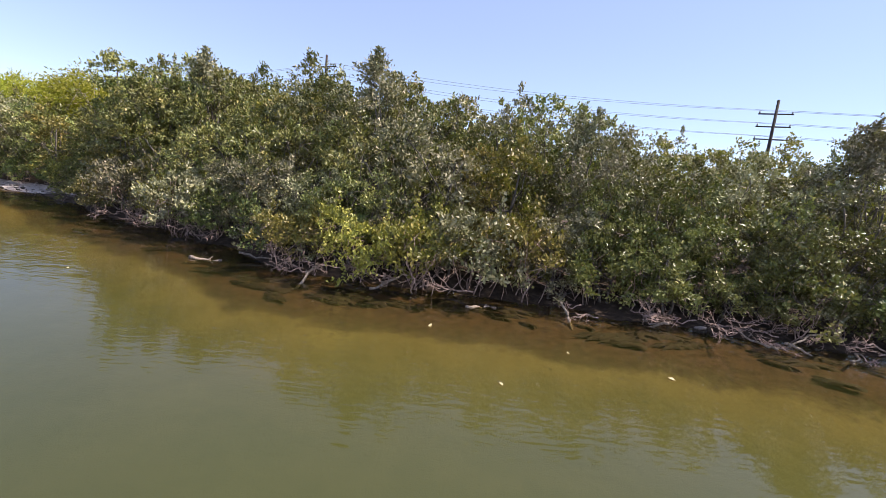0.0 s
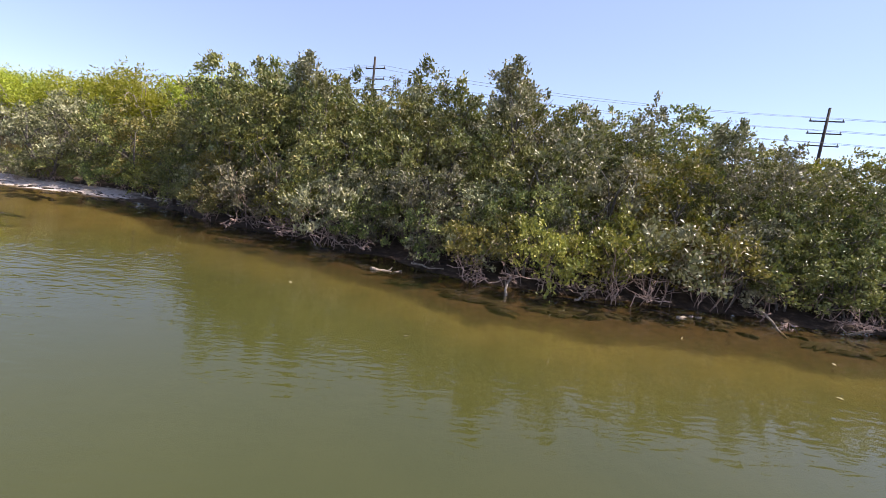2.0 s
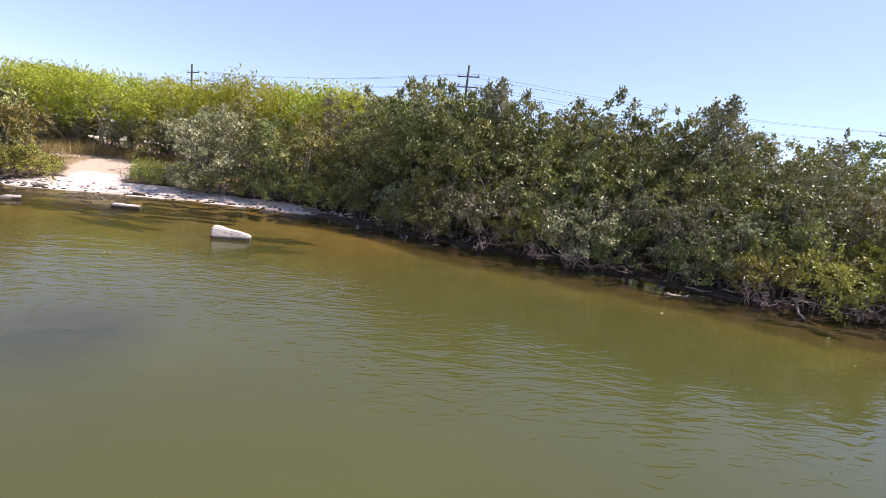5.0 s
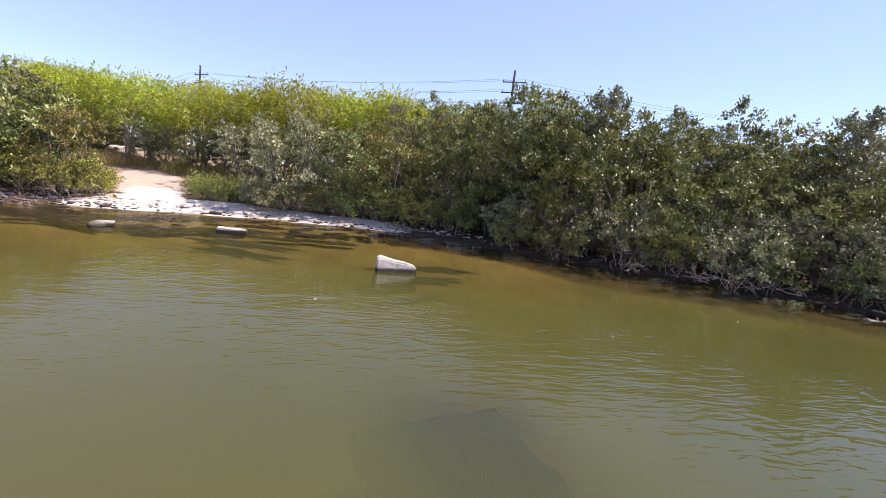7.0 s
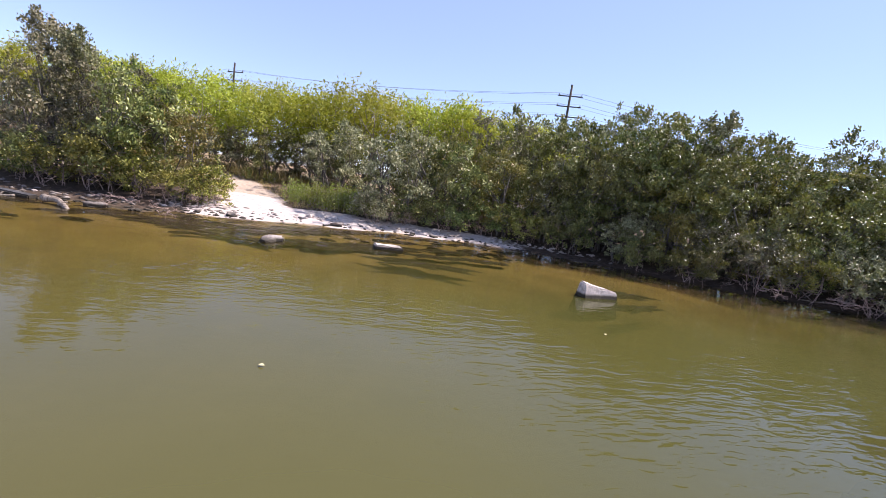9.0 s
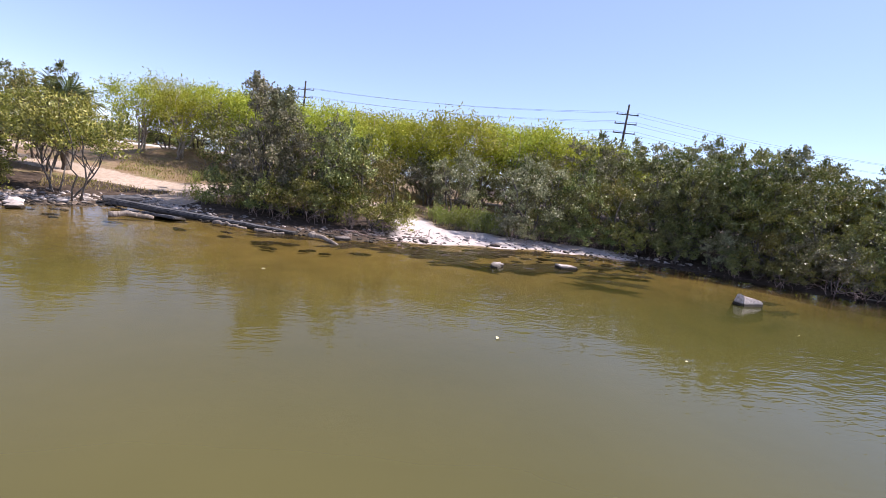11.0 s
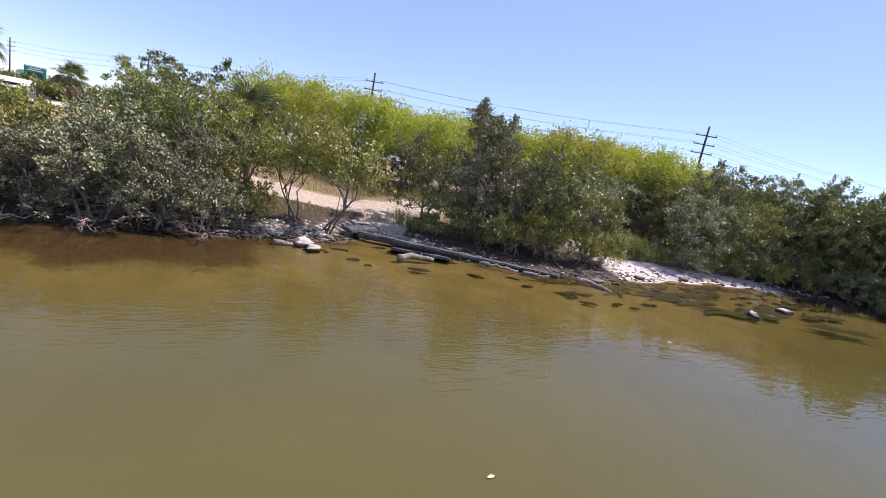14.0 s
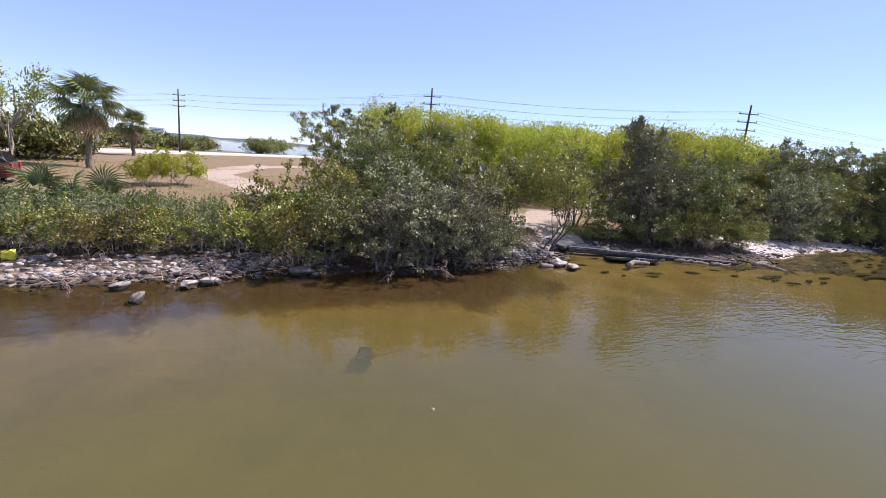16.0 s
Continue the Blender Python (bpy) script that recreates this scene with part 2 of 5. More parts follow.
def ground_material():
    """Shell sand, bare soil, dry turf, mud and leaf litter, laid out by the masks of the ground sheet."""
    a = Mat("ground_mixed", 0.92, spec=0.2)
    v = a.position(1.0)
    n1, n2, n3 = a.noise(v, 0.7, 5.0), a.noise(v, 5.0, 5.0), a.noise(v, 45.0, 3.0)
    # litter tones are darkened to hold the shade under the trees
    litter = a.ramp(n2, [(0.3, (0.022, 0.014, 0.009)), (0.55, (0.06, 0.04, 0.028)), (0.75, (0.14, 0.10, 0.075))])
    turf = a.mix(a.smooth(n1, 0.45, 0.8), a.ramp(n2, [(0.3, (0.18, 0.12, 0.065)), (0.7, (0.32, 0.215, 0.13))]), a.ramp(n2, [(0.3, (0.10, 0.115, 0.03)), (0.7, (0.22, 0.20, 0.07))]))
    soil = a.ramp(n2, [(0.3, (0.36, 0.27, 0.20)), (0.7, (0.54, 0.43, 0.34))])
    sand = a.ramp(n2, [(0.25, (0.42, 0.35, 0.32)), (0.7, (0.63, 0.55, 0.51))])
    bed = a.ramp(n1, [(0.3, (0.15, 0.118, 0.05)), (0.7, (0.28, 0.22, 0.10))])
    wob = a.math("MULTIPLY", a.math("SUBTRACT", n1, 0.5), 0.9)

    def mask(name, lo=0.35, hi=0.65):
        return a.smooth(a.math("ADD", a.attr(name), a.math("ADD", wob, a.math("MULTIPLY", a.math("SUBTRACT", n2, 0.5), 0.5))), lo, hi)

    c = a.mix(mask("turf"), litter, turf)
    c = a.mix(mask("soil"), c, soil)
    c = a.mix(mask("sand"), c, sand)
    bed = a.mix(mask("mud"), bed, a.ramp(n2, [(0.3, (0.025, 0.013, 0.008)), (0.7, (0.09, 0.052, 0.032))]))
    c = a.mix(a.attr("bed"), c, bed)
    c = a.mix(a.math("MULTIPLY", n3, 0.3), c, (0.12, 0.09, 0.07))
    a.color(c)
    a.bump(a.math("ADD", n2, a.math("MULTIPLY", n3, 0.4)), 0.6, 0.05)
    return a.m


# ---------------------------------------------------------------- mesh helpers
def mesh_from(name, verts, faces, material, smooth=False):
    me = bpy.data.meshes.new(name)
    me.from_pydata(verts if isinstance(verts, list) else verts.tolist(), [], faces if isinstance(faces, list) else faces.tolist())
    me.materials.append(material)
    if smooth:
        me.polygons.foreach_set("use_smooth", [True] * len(me.polygons))
    me.update()
    return me


def child(name, me, parent, label="", m=None):
    ob = new(name, me)
    ob.parent = parent
    if m is not None:
        ob.matrix_basis = m
    return tagged(ob, label)


def part(name, bm, material, parent, label="", m=None, smooth=False):
    me = bpy.data.meshes.new(name)
    bm.to_mesh(me)
    bm.free()
    me.materials.append(material)
    if smooth:
        me.polygons.foreach_set("use_smooth", [True] * len(me.polygons))
    return child(name, me, parent, label, m)


def thing(name, m, label, category, group="", kind=""):
    ob = new(name)
    ob.matrix_basis = m
    return tagged(ob, label, category, group, kind)


def tubes(paths, sides=6):
    """Tapered tubes along paths of (point, radius), as verts and faces."""
    vs, fs = [], []
    for path in paths:
        start = len(vs)
        pts = [Vector(p) for p, _ in path]
        for i, (p, r) in enumerate(path):
            d = (pts[min(i + 1, len(pts) - 1)] - pts[max(i - 1, 0)]).normalized()
            a = d.orthogonal().normalized()
            b = d.cross(a)
            for k in range(sides):
                w = 2 * math.pi * k / sides
                vs.append(tuple(pts[i] + (a * math.cos(w) + b * math.sin(w)) * r))
        for i in range(len(path) - 1):
            for k in range(sides):
                s, e = start + i * sides + k, start + i * sides + (k + 1) % sides
                fs.append((s, e, e + sides, s + sides))
        fs.append(tuple(start + k for k in reversed(range(sides))))
        fs.append(tuple(start + (len(path) - 1) * sides + k for k in range(sides)))
    return vs, fs


def bent(rng, a, b, r0, r1, sag=0.12, n=5):
    """A path from a to b that wanders as wood does."""
    a, b = Vector(a), Vector(b)
    k = (b - a).length * sag
    out = []
    off = Vector((0, 0, 0))
    for i in range(n + 1):
        u = i / n
        if 0 < i < n:
            off += Vector(rng.normal(0, k * 0.5, 3))
        out.append((tuple(a.lerp(b, u) + off * math.sin(math.pi * u)), r0 + (r1 - r0) * u))
    return out


def leaves(points, axes, length, width, rng, fold=0.25, face=None):
    """Folded leaf blades: two triangles each. points, axes: n x 3; face: the way the upper sides turn."""
    n = len(points)
    axes = axes / (np.linalg.norm(axes, axis=1, keepdims=True) + 1e-9)
    ref = rng.normal(0, 1, (n, 3)) * 0.8 + np.array([0.5, -0.2, 1.0]) if face is None else face + rng.normal(0, 0.42, (n, 3))
    side = np.cross(axes, ref)
    side /= np.linalg.norm(side, axis=1, keepdims=True) + 1e-9
    up = np.cross(side, axes)
    L = (length * rng.uniform(0.65, 1.25, n))[:, None]
    W = (width * rng.uniform(0.7, 1.2, n))[:, None]
    mid = points + axes * L * 0.5
    v = np.empty((n, 4, 3))
    v[:, 0], v[:, 2] = points, points + axes * L
    v[:, 1] = mid + side * W * 0.5 + up * W * fold
    v[:, 3] = mid - side * W * 0.5 + up * W * fold
    i = np.arange(n)[:, None] * 4
    f = np.concatenate([i + np.array([[0, 1, 2]]), i + np.array([[0, 2, 3]])], 0)
    return v.reshape(-1, 3), f


def fast_mesh(name, v, f, material):
    """A mesh of triangles from arrays."""
    me = bpy.data.meshes.new(name)
    me.vertices.add(len(v))
    me.vertices.foreach_set("co", np.ascontiguousarray(v, dtype=np.float32).ravel())
    me.loops.add(len(f) * 3)
    me.loops.foreach_set("vertex_index", np.ascontiguousarray(f, dtype=np.int32).ravel())
    me.polygons.add(len(f))
    me.polygons.foreach_set("loop_start", np.arange(0, len(f) * 3, 3, dtype=np.int32))
    me.update(calc_edges=True)
    me.materials.append(material)
    return me


def lobe_clusters(rng, centre, r, per_area, flat=1.0):
    """Places of twig ends on a lobe of foliage, and the way out of it."""
    n = max(6, int(per_area * r * r))
    d = rng.normal(0, 1, (n, 3))
    d /= np.linalg.norm(d, axis=1, keepdims=True)
    d[:, 2] = np.where(d[:, 2] < -0.35, -d[:, 2], d[:, 2])
    q = r * np.where(rng.uniform(0, 1, n) < 0.22, rng.uniform(0.3, 0.75, n), rng.uniform(0.86, 1.1, n))[:, None]
    p = centre + d * q * np.array([1, 1, flat])
    return p, d


def foliage(rng, lobes, per_area, per_twig, spread, length, width, lift=0.7, flat=1.0, sprays=4.5):
    """Leaves in tufts at twig ends on all the lobes."""
    P, A, N = [], [], []
    for c, r in lobes:
        p, d = lobe_clusters(rng, np.array(c), r, per_area / sprays, flat)
        each = np.maximum(1, rng.poisson(sprays, len(p)))      # sprays of tufts, some full, some thin
        p = np.repeat(p, each, 0) + rng.normal(0, 1.5 * spread, (each.sum(), 3)) * np.array([1, 1, 0.7])
        d = np.repeat(d, each, 0) + rng.normal(0, 0.35, (each.sum(), 3))
        k = len(p)
        axis = d * 0.7 + np.array([0, 0, lift])
        pp = np.repeat(p, per_twig, 0) + rng.normal(0, spread, (k * per_twig, 3)) * np.array([1, 1, 0.8])
        aa = np.repeat(axis, per_twig, 0) * 0.7 + rng.normal(0, 0.75, (k * per_twig, 3))
        P.append(pp)
        A.append(aa)
        N.append(np.repeat(d, per_twig, 0) * 1.2 + np.array([0, 0, 0.5]))     # blades turn outwards and up
    return leaves(np.concatenate(P), np.concatenate(A), length, width, rng, face=np.concatenate(N))


def crown_lobes(rng, height, radius, low, count, lobe):
    """Lobes set round an uneven dome from low to height, the widest part below the middle."""
    out = []
    for i in range(count):
        u = (i + 0.5) / count
        w = i * 2.39996 + rng.uniform(-0.5, 0.5)
        r = lobe * rng.uniform(0.75, 1.25)
        z = low + r * 0.6 + (height - low - r * 1.5) * u
        k = (z - low) / (height - low)
        reach = radius * math.sqrt(max(0.05, 1 - max(0.0, (k - 0.25) / 0.82) ** 3)) * rng.uniform(0.55, 0.95)
        out.append(((reach * math.cos(w), reach * math.sin(w), z), r))
    return out


def broad_tree(name, seed, height, radius, low, count, lobe, leaf, bark, label, category, stems=3, roots=0, per_area=34, per_twig=13, length=0.13, width=0.062, shoots=4, spread=0.12, trunk_r=0.07, flat=1.0, lift=0.7):
    """A tree or bush with stems, limbs, a crown of leaf tufts and, on a mangrove, prop roots."""
    rng = np.random.default_rng(seed)
    root = thing(name, Matrix.Identity(4), label, category)
    lobes = crown_lobes(rng, height, radius, low, count, lobe)
    v, f = foliage(rng, lobes, per_area, per_twig, spread, length, width, lift, flat)
    vv, ff = [v], [f]
    for s in range(shoots):     # leafy shoots that stand out of the top
        c, r = lobes[-1 - (s % max(1, count // 3))]
        b = np.array(c) + np.array([rng.uniform(-0.5, 0.5) * r, rng.uniform(-0.5, 0.5) * r, r * 0.75])
        k = 34
        u = rng.uniform(0, 1, k)
        tall = rng.uniform(0.35, 0.75)
        p = b + np.stack([rng.normal(0, 0.05, k), rng.normal(0, 0.05, k), u * tall], 1)
        a = rng.normal(0, 0.8, (k, 3)) + np.array([0, 0, 0.7])
        v2, f2 = leaves(p, a, length, width, rng)
        ff.append(f2 + sum(len(x) for x in vv))
        vv.append(v2)
    child("crown", fast_mesh("crown", np.concatenate(vv), np.concatenate(ff), leaf), root)
    feet = []
    for s in range(stems):
        w = 2 * math.pi * (s + rng.uniform(0, 0.6)) / stems
        foot = (0.25 * math.cos(w) * stems ** 0.5 * 0.5, 0.25 * math.sin(w) * stems ** 0.5 * 0.5, -0.15)
        c, r = lobes[min(count - 1, int(count * (0.45 + 0.5 * s / stems)))]
        tip = (c[0] * 0.8, c[1] * 0.8, c[2])
        pth = bent(rng, foot, tip, trunk_r * rng.uniform(0.8, 1.2), trunk_r * 0.35, 0.09, 6)
        vs, fs = tubes([pth], 7)
        child("trunk", mesh_from("trunk", vs, fs, bark, True), root)
        feet.append(pth)
    limbs = []
    for c, r in lobes:
        pth = feet[rng.integers(0, len(feet))]
        a = pth[rng.integers(2, 5)]
        limbs.append(bent(rng, a[0], c, trunk_r * 0.45, trunk_r * 0.15, 0.14, 4))
        for _ in range(3):
            d = rng.normal(0, 1, 3)
            d /= np.linalg.norm(d)
            limbs.append(bent(rng, c, tuple(np.array(c) + d * r * 0.95), trunk_r * 0.2, 0.006, 0.1, 2))
    vs, fs = tubes(limbs, 4)
    child("branchwork", mesh_from("branchwork", vs, fs, bark, True), root)
    for k in range(roots):
        w = 2 * math.pi * (k + rng.uniform(0, 0.8)) / roots
        a = Vector((0.1 * math.cos(w), 0.1 * math.sin(w), rng.uniform(0.35, 0.9)))
        reach = rng.uniform(0.3, 0.9)
        mid = Vector((reach * 0.8 * math.cos(w), reach * 0.8 * math.sin(w), rng.uniform(0.2, 0.6)))
        end = mid + Vector((rng.uniform(-0.25, 0.3) * math.cos(w) + rng.normal(0, 0.12), rng.uniform(-0.25, 0.3) * math.sin(w) + rng.normal(0, 0.12), -0.5 - mid.z * rng.uniform(0.4, 1.0)))
        r = rng.uniform(0.006, 0.012)
        one = bent(rng, a, mid, r * 1.2, r, 0.16, 4)
        two = bent(rng, mid, end, r, r * 0.7, 0.12, 3)
        fork = bent(rng, mid, mid + Vector((rng.normal(0, 0.3), rng.normal(0, 0.3), rng.uniform(-0.4, 0.15))), r * 0.7, r * 0.3, 0.15, 3)
        vs, fs = tubes([one, two, fork], 5)
        child("prop_root", mesh_from("prop_root", vs, fs, ROOT_BARK, True), root, "pinkish brown prop root")
    return root


PLACED = defaultdict(int)


def put(proto, x, y, z, turn=0.0, size=1.0, tall=1.0, tilt=0.0):
    """The next of a kind: the first is the thing itself, the rest are copies."""
    m = pose(x, y, z, tilt, 0, turn) @ Matrix.Diagonal((size, size, size * tall, 1))
    PLACED[proto.name] += 1
    if PLACED[proto.name] == 1:
        PROTO_POSE.append((proto, m))
        return proto
    return copy_thing(proto, m)


PROTO_POSE = []

# ---------------------------------------------------------------- ground and water
SHORE_X = [-400, -120, -75, -64, -61, -58, -55, -52, -49, -46, -44, -42.8, -39, -37, -34, -31.5, -29, -25, -20.5, -17, -14, -12, -9, -7, -4, -2, 0, 3.5, 8.8, 13.3, 20, 40, 120, 400]
SHORE_Y = [16, 20, 24, 24.7, 24.9, 25.4, 25.2, 24.5, 25.1, 25.8, 27.2, 27.4, 25.0, 24.4, 24.0, 24.6, 25.2, 25.8, 26.0, 25.0, 23.2, 21.2, 19.8, 18.6, 16.8, 15.0, 14.4, 14.2, 13.3, 12.6, 10.8, 5, -20, -80]


def shore(x):
    return np.interp(x, SHORE_X, SHORE_Y)


def smooth01(v, a, b):
    u = np.clip((v - a) / (b - a), 0, 1)
    return u * u * (3 - 2 * u)


def wobble(x, y):
    return 0.5 * np.sin(x * 0.9 + 1.3 * np.sin(y * 0.7)) + 0.5 * np.sin(y * 1.1 + 1.7 * np.sin(x * 0.5 + 2))


def height(x, y):
    """The ground's height: a shallow shelf, a low bank, flat land, and the bay behind the road."""
    d = y - shore(x)
    beach = smooth01(x, -48, -44) * (1 - smooth01(x, -15, -12))
    bank = np.interp(d, [-60, -25, -12, -8, -5, -2.5, 0, 1.0, 4, 10, 16, 60], [-3.0, -2.2, -1.4, -0.9, -0.4, -0.11, 0, 0.2, 0.5, 0.95, 1.15, 1.3])
    sandy = np.interp(d, [-60, -25, -12, -8, -5, -2.5, 0, 1.0, 4, 10, 16, 60], [-3.0, -2.2, -1.1, -0.5, -0.22, -0.09, 0, 0.12, 0.42, 0.85, 1.1, 1.3])
    steep = np.interp(d, [-60, -25, -12, -8, -5, -2.5, -1.0, 0, 1.0, 4, 10, 16, 60], [-3.0, -2.2, -1.5, -1.1, -0.62, -0.17, -0.08, 0, 0.2, 0.5, 0.95, 1.15, 1.3])
    deep = smooth01(x, -16, -12)
    bank = bank * (1 - deep) + steep * deep
    z = bank * (1 - beach) + sandy * beach
    z = z + 0.04 * wobble(x * 2.1, y * 2.3) * smooth01(d, -3, 1)
    mound = 1.45 * np.exp(-((x + 45) / 6.0) ** 2 - ((y - 46) / 5.0) ** 2)
    back = smooth01(y, 128, 150)
    return (z + mound) * (1 - back) - 2.5 * back


def steps(knots):
    out = []
    for a, b, s in knots:
        out.extend(np.arange(a, b, s).tolist())
    return np.array(out + [knots[-1][1]])


gx = steps([(-4500, -500, 500), (-500, -140, 40), (-140, -80, 3), (-80, 24, 0.4), (24, 60, 2), (60, 500, 40), (500, 4500, 500)])
gy = steps([(-900, -60, 80), (-60, 2, 4), (2, 12, 1.0), (12, 34, 0.3), (34, 60, 0.8), (60, 160, 4), (160, 500, 34), (500, 4600, 410)])
GX, GY = np.meshgrid(gx, gy)
GZ = height(GX, GY)
nx, ny = len(gx), len(gy)
idx = np.arange(nx * ny).reshape(ny, nx)
quads = np.stack([idx[:-1, :-1], idx[:-1, 1:], idx[1:, 1:], idx[1:, :-1]], -1).reshape(-1, 4)


def add_mask(me, name, values):
    at = me.attributes.new(name, "FLOAT", "POINT")
    at.data.foreach_set("value", np.ascontiguousarray(values, dtype=np.float32).ravel())


def along(x, y, pts, wide):
    """1 on a track of that half width through pts, falling to 0 beside it."""
    best = np.full(x.shape, 1e9)
    for (ax, ay), (bx, by) in zip(pts[:-1], pts[1:]):
        u = np.clip(((x - ax) * (bx - ax) + (y - ay) * (by - ay)) / ((bx - ax) ** 2 + (by - ay) ** 2), 0, 1)
        best = np.minimum(best, np.hypot(x - ax - u * (bx - ax), y - ay - u * (by - ay)))
    return 1 - smooth01(best, wide * 0.5, wide * 1.5)


D = GY - shore(GX)
# past x -21 sand gives way to dark litter, painting in the bushes' shade
sand_mask = smooth01(D, -0.6, 0.0) * (1 - smooth01(D + 0.9 * smooth01(GX, -26, -22), 2.2, 3.6)) * smooth01(GX, -32.5, -31) * (1 - 0.75 * smooth01(GX, -21, -16)) * (1 - smooth01(GX, -15, -13.5))
sand_mask = np.maximum(sand_mask, along(GX, GY, [(-29, 26.5), (-30.2, 29.4)], 1.2))
soil_mask = np.maximum(along(GX, GY, [(-30.2, 29.4), (-32, 33.5), (-34, 40), (-40, 33.5), (-46, 33), (-56, 38), (-60, 52), (-56, 66), (-50, 72)], 1.6), along(GX, GY, [(-43.5, 27.5), (-41, 33)], 1.2))
soil_mask = np.maximum(soil_mask, smooth01(D, -0.5, 0.0) * (1 - smooth01(D, 1.5, 2.5)) * smooth01(GX, -72, -66) * (1 - smooth01(GX, -42, -40)) * 0.4)
mud_mask = np.maximum(smooth01(D, -4.2, -2.0) * smooth01(GX, -22, -17), 0.9 * smooth01(D, -5.0, -1.6) * (1 - smooth01(GX, -50, -44)))
turf_mask = smooth01(D, 5.0, 8.0) * (1 - smooth01(GX, -18, -12))
me = mesh_from("ground", np.stack([GX, GY, GZ], -1).reshape(-1, 3), quads, ground_material(), True)
for nm, mk in (("sand", sand_mask), ("soil", soil_mask), ("turf", turf_mask), ("bed", 1 - smooth01(GZ, -0.06, 0.03)), ("mud", mud_mask)):
    add_mask(me, nm, mk)
ground = tagged(new("ground", me), "low sandy bank with dry turf, leaf litter and muddy bed", "ground", kind="structure")

wx = steps([(-4500, -500, 500), (-500, -100, 50), (-100, -30, 1.0), (-30, 0, 0.5), (0, 40, 1.0), (40, 500, 46), (500, 4500, 500)])
wy = steps([(-900, -60, 84), (-60, 0, 4), (0, 32, 0.5), (32, 160, 16), (160, 500, 34), (500, 4600, 410)])
WX, WY = np.meshgrid(wx, wy)
nw, mw = len(wx), len(wy)
widx = np.arange(nw * mw).reshape(mw, nw)
wq = np.stack([widx[:-1, :-1], widx[:-1, 1:], widx[1:, 1:], widx[1:, :-1]], -1).reshape(-1, 4)
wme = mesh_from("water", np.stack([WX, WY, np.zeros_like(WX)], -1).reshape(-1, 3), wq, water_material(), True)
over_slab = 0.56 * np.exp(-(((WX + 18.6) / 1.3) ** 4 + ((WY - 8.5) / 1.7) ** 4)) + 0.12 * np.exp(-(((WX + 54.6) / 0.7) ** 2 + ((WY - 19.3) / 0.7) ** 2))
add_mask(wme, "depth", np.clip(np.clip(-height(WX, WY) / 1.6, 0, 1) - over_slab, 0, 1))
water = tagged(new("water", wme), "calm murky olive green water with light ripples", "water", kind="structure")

# ---------------------------------------------------------------- the mangrove bank
MANGROVE = [broad_tree("mangrove_tree", 11 + k, 6.4, 2.25, 0.8, 16, 0.9, leaf, BARK_GREY, label, "tree", stems=3, per_area=48, per_twig=9, spread=0.085, length=0.165, width=0.088, shoots=1)
            for k, (leaf, label) in enumerate([(LEAF_DARK, "tall dark green mangrove tree on the bank"), (LEAF_DARK, "dense dark green mangrove tree with grey stems"), (LEAF_LIGHT, "tall mangrove tree with yellowish green leaves"), (LEAF_GREY, "tall grey green mangrove tree on the bank")])]
MIDDLE = [broad_tree("mangrove_bush", 31 + k, 4.3, 1.65, 0.1, 12, 0.66, leaf, BARK_GREY, label, "bush", stems=3, roots=3, per_area=74, per_twig=10, spread=0.08, length=0.145, width=0.078, shoots=1)
          for k, (leaf, label) in enumerate([(LEAF_DARK, "dark green mangrove bush at the waterside"), (LEAF_LIGHT, "bright green mangrove bush at the waterside"), (LEAF_GREY, "grey green mangrove bush at the waterside")])]
LOW = [broad_tree("low_mangrove", 51 + k, 2.3, 1.15, 0.32, 11, 0.5, leaf, ROOT_BARK, label, "bush", stems=3, roots=4, per_area=72, per_twig=9, spread=0.07, trunk_r=0.02, length=0.125, width=0.068, shoots=2)
       for k, (leaf, label) in enumerate([(LEAF_LIGHT, "low yellow green mangrove on bare prop roots"), (LEAF_DARK, "low dark green mangrove on bare prop roots"), (LEAF_GREY, "low grey green mangrove over the water")])]


def gz(x, y):
    return float(height(np.array(x), np.array(y)))


RIDGE_X = [-22, -20, -18, -16, -14, -10.5, -6, 0, 4, 8, 12, 16, 24]
RIDGE_H = [3.4, 4.0, 5.2, 6.3, 6.9, 7.2, 6.8, 6.6, 5.9, 5.4, 5.1, 5.3, 5.0]
rng = np.random.default_rng(5)
for x in [*np.arange(-13.5, 5.5, 1.7), 8.2, 11.6, 14.6, 15.8, 18.5]:           # low skirt that hangs over the water, broken where the trees shade it
    xx = x + rng.uniform(-0.4, 0.4)
    y = shore(xx) + rng.uniform(-0.35, 0.6)
    put(LOW[rng.choice([0, 1, 1, 2]) if xx < 5 else 1], xx, y, gz(xx, y) - 0.22, rng.uniform(0, 360), rng.uniform(0.8, 1.15))
skirt = np.random.default_rng(66)
for x in np.arange(-15.2, 17, 1.5):           # leafy bushes whose boughs reach down to the water
    y = float(shore(x)) + skirt.uniform(0.7, 1.4)
    put(MIDDLE[skirt.choice([0, 0, 2, 2, 1]) if x < 6 else 0], x, y, gz(x, y) - 0.15, skirt.uniform(0, 360), skirt.uniform(0.52, 0.74))
for x in np.arange(-14, 7, 2.1):              # undergrowth behind it, added to block sky mirrored under the crowns
    xx = x + rng.uniform(-0.4, 0.4)
    y = shore(xx) + rng.uniform(1.6, 3.4)
    put(LOW[rng.choice([0, 1, 1, 2])], xx, y, gz(xx, y) - 0.1, rng.uniform(0, 360), rng.uniform(0.85, 1.1))
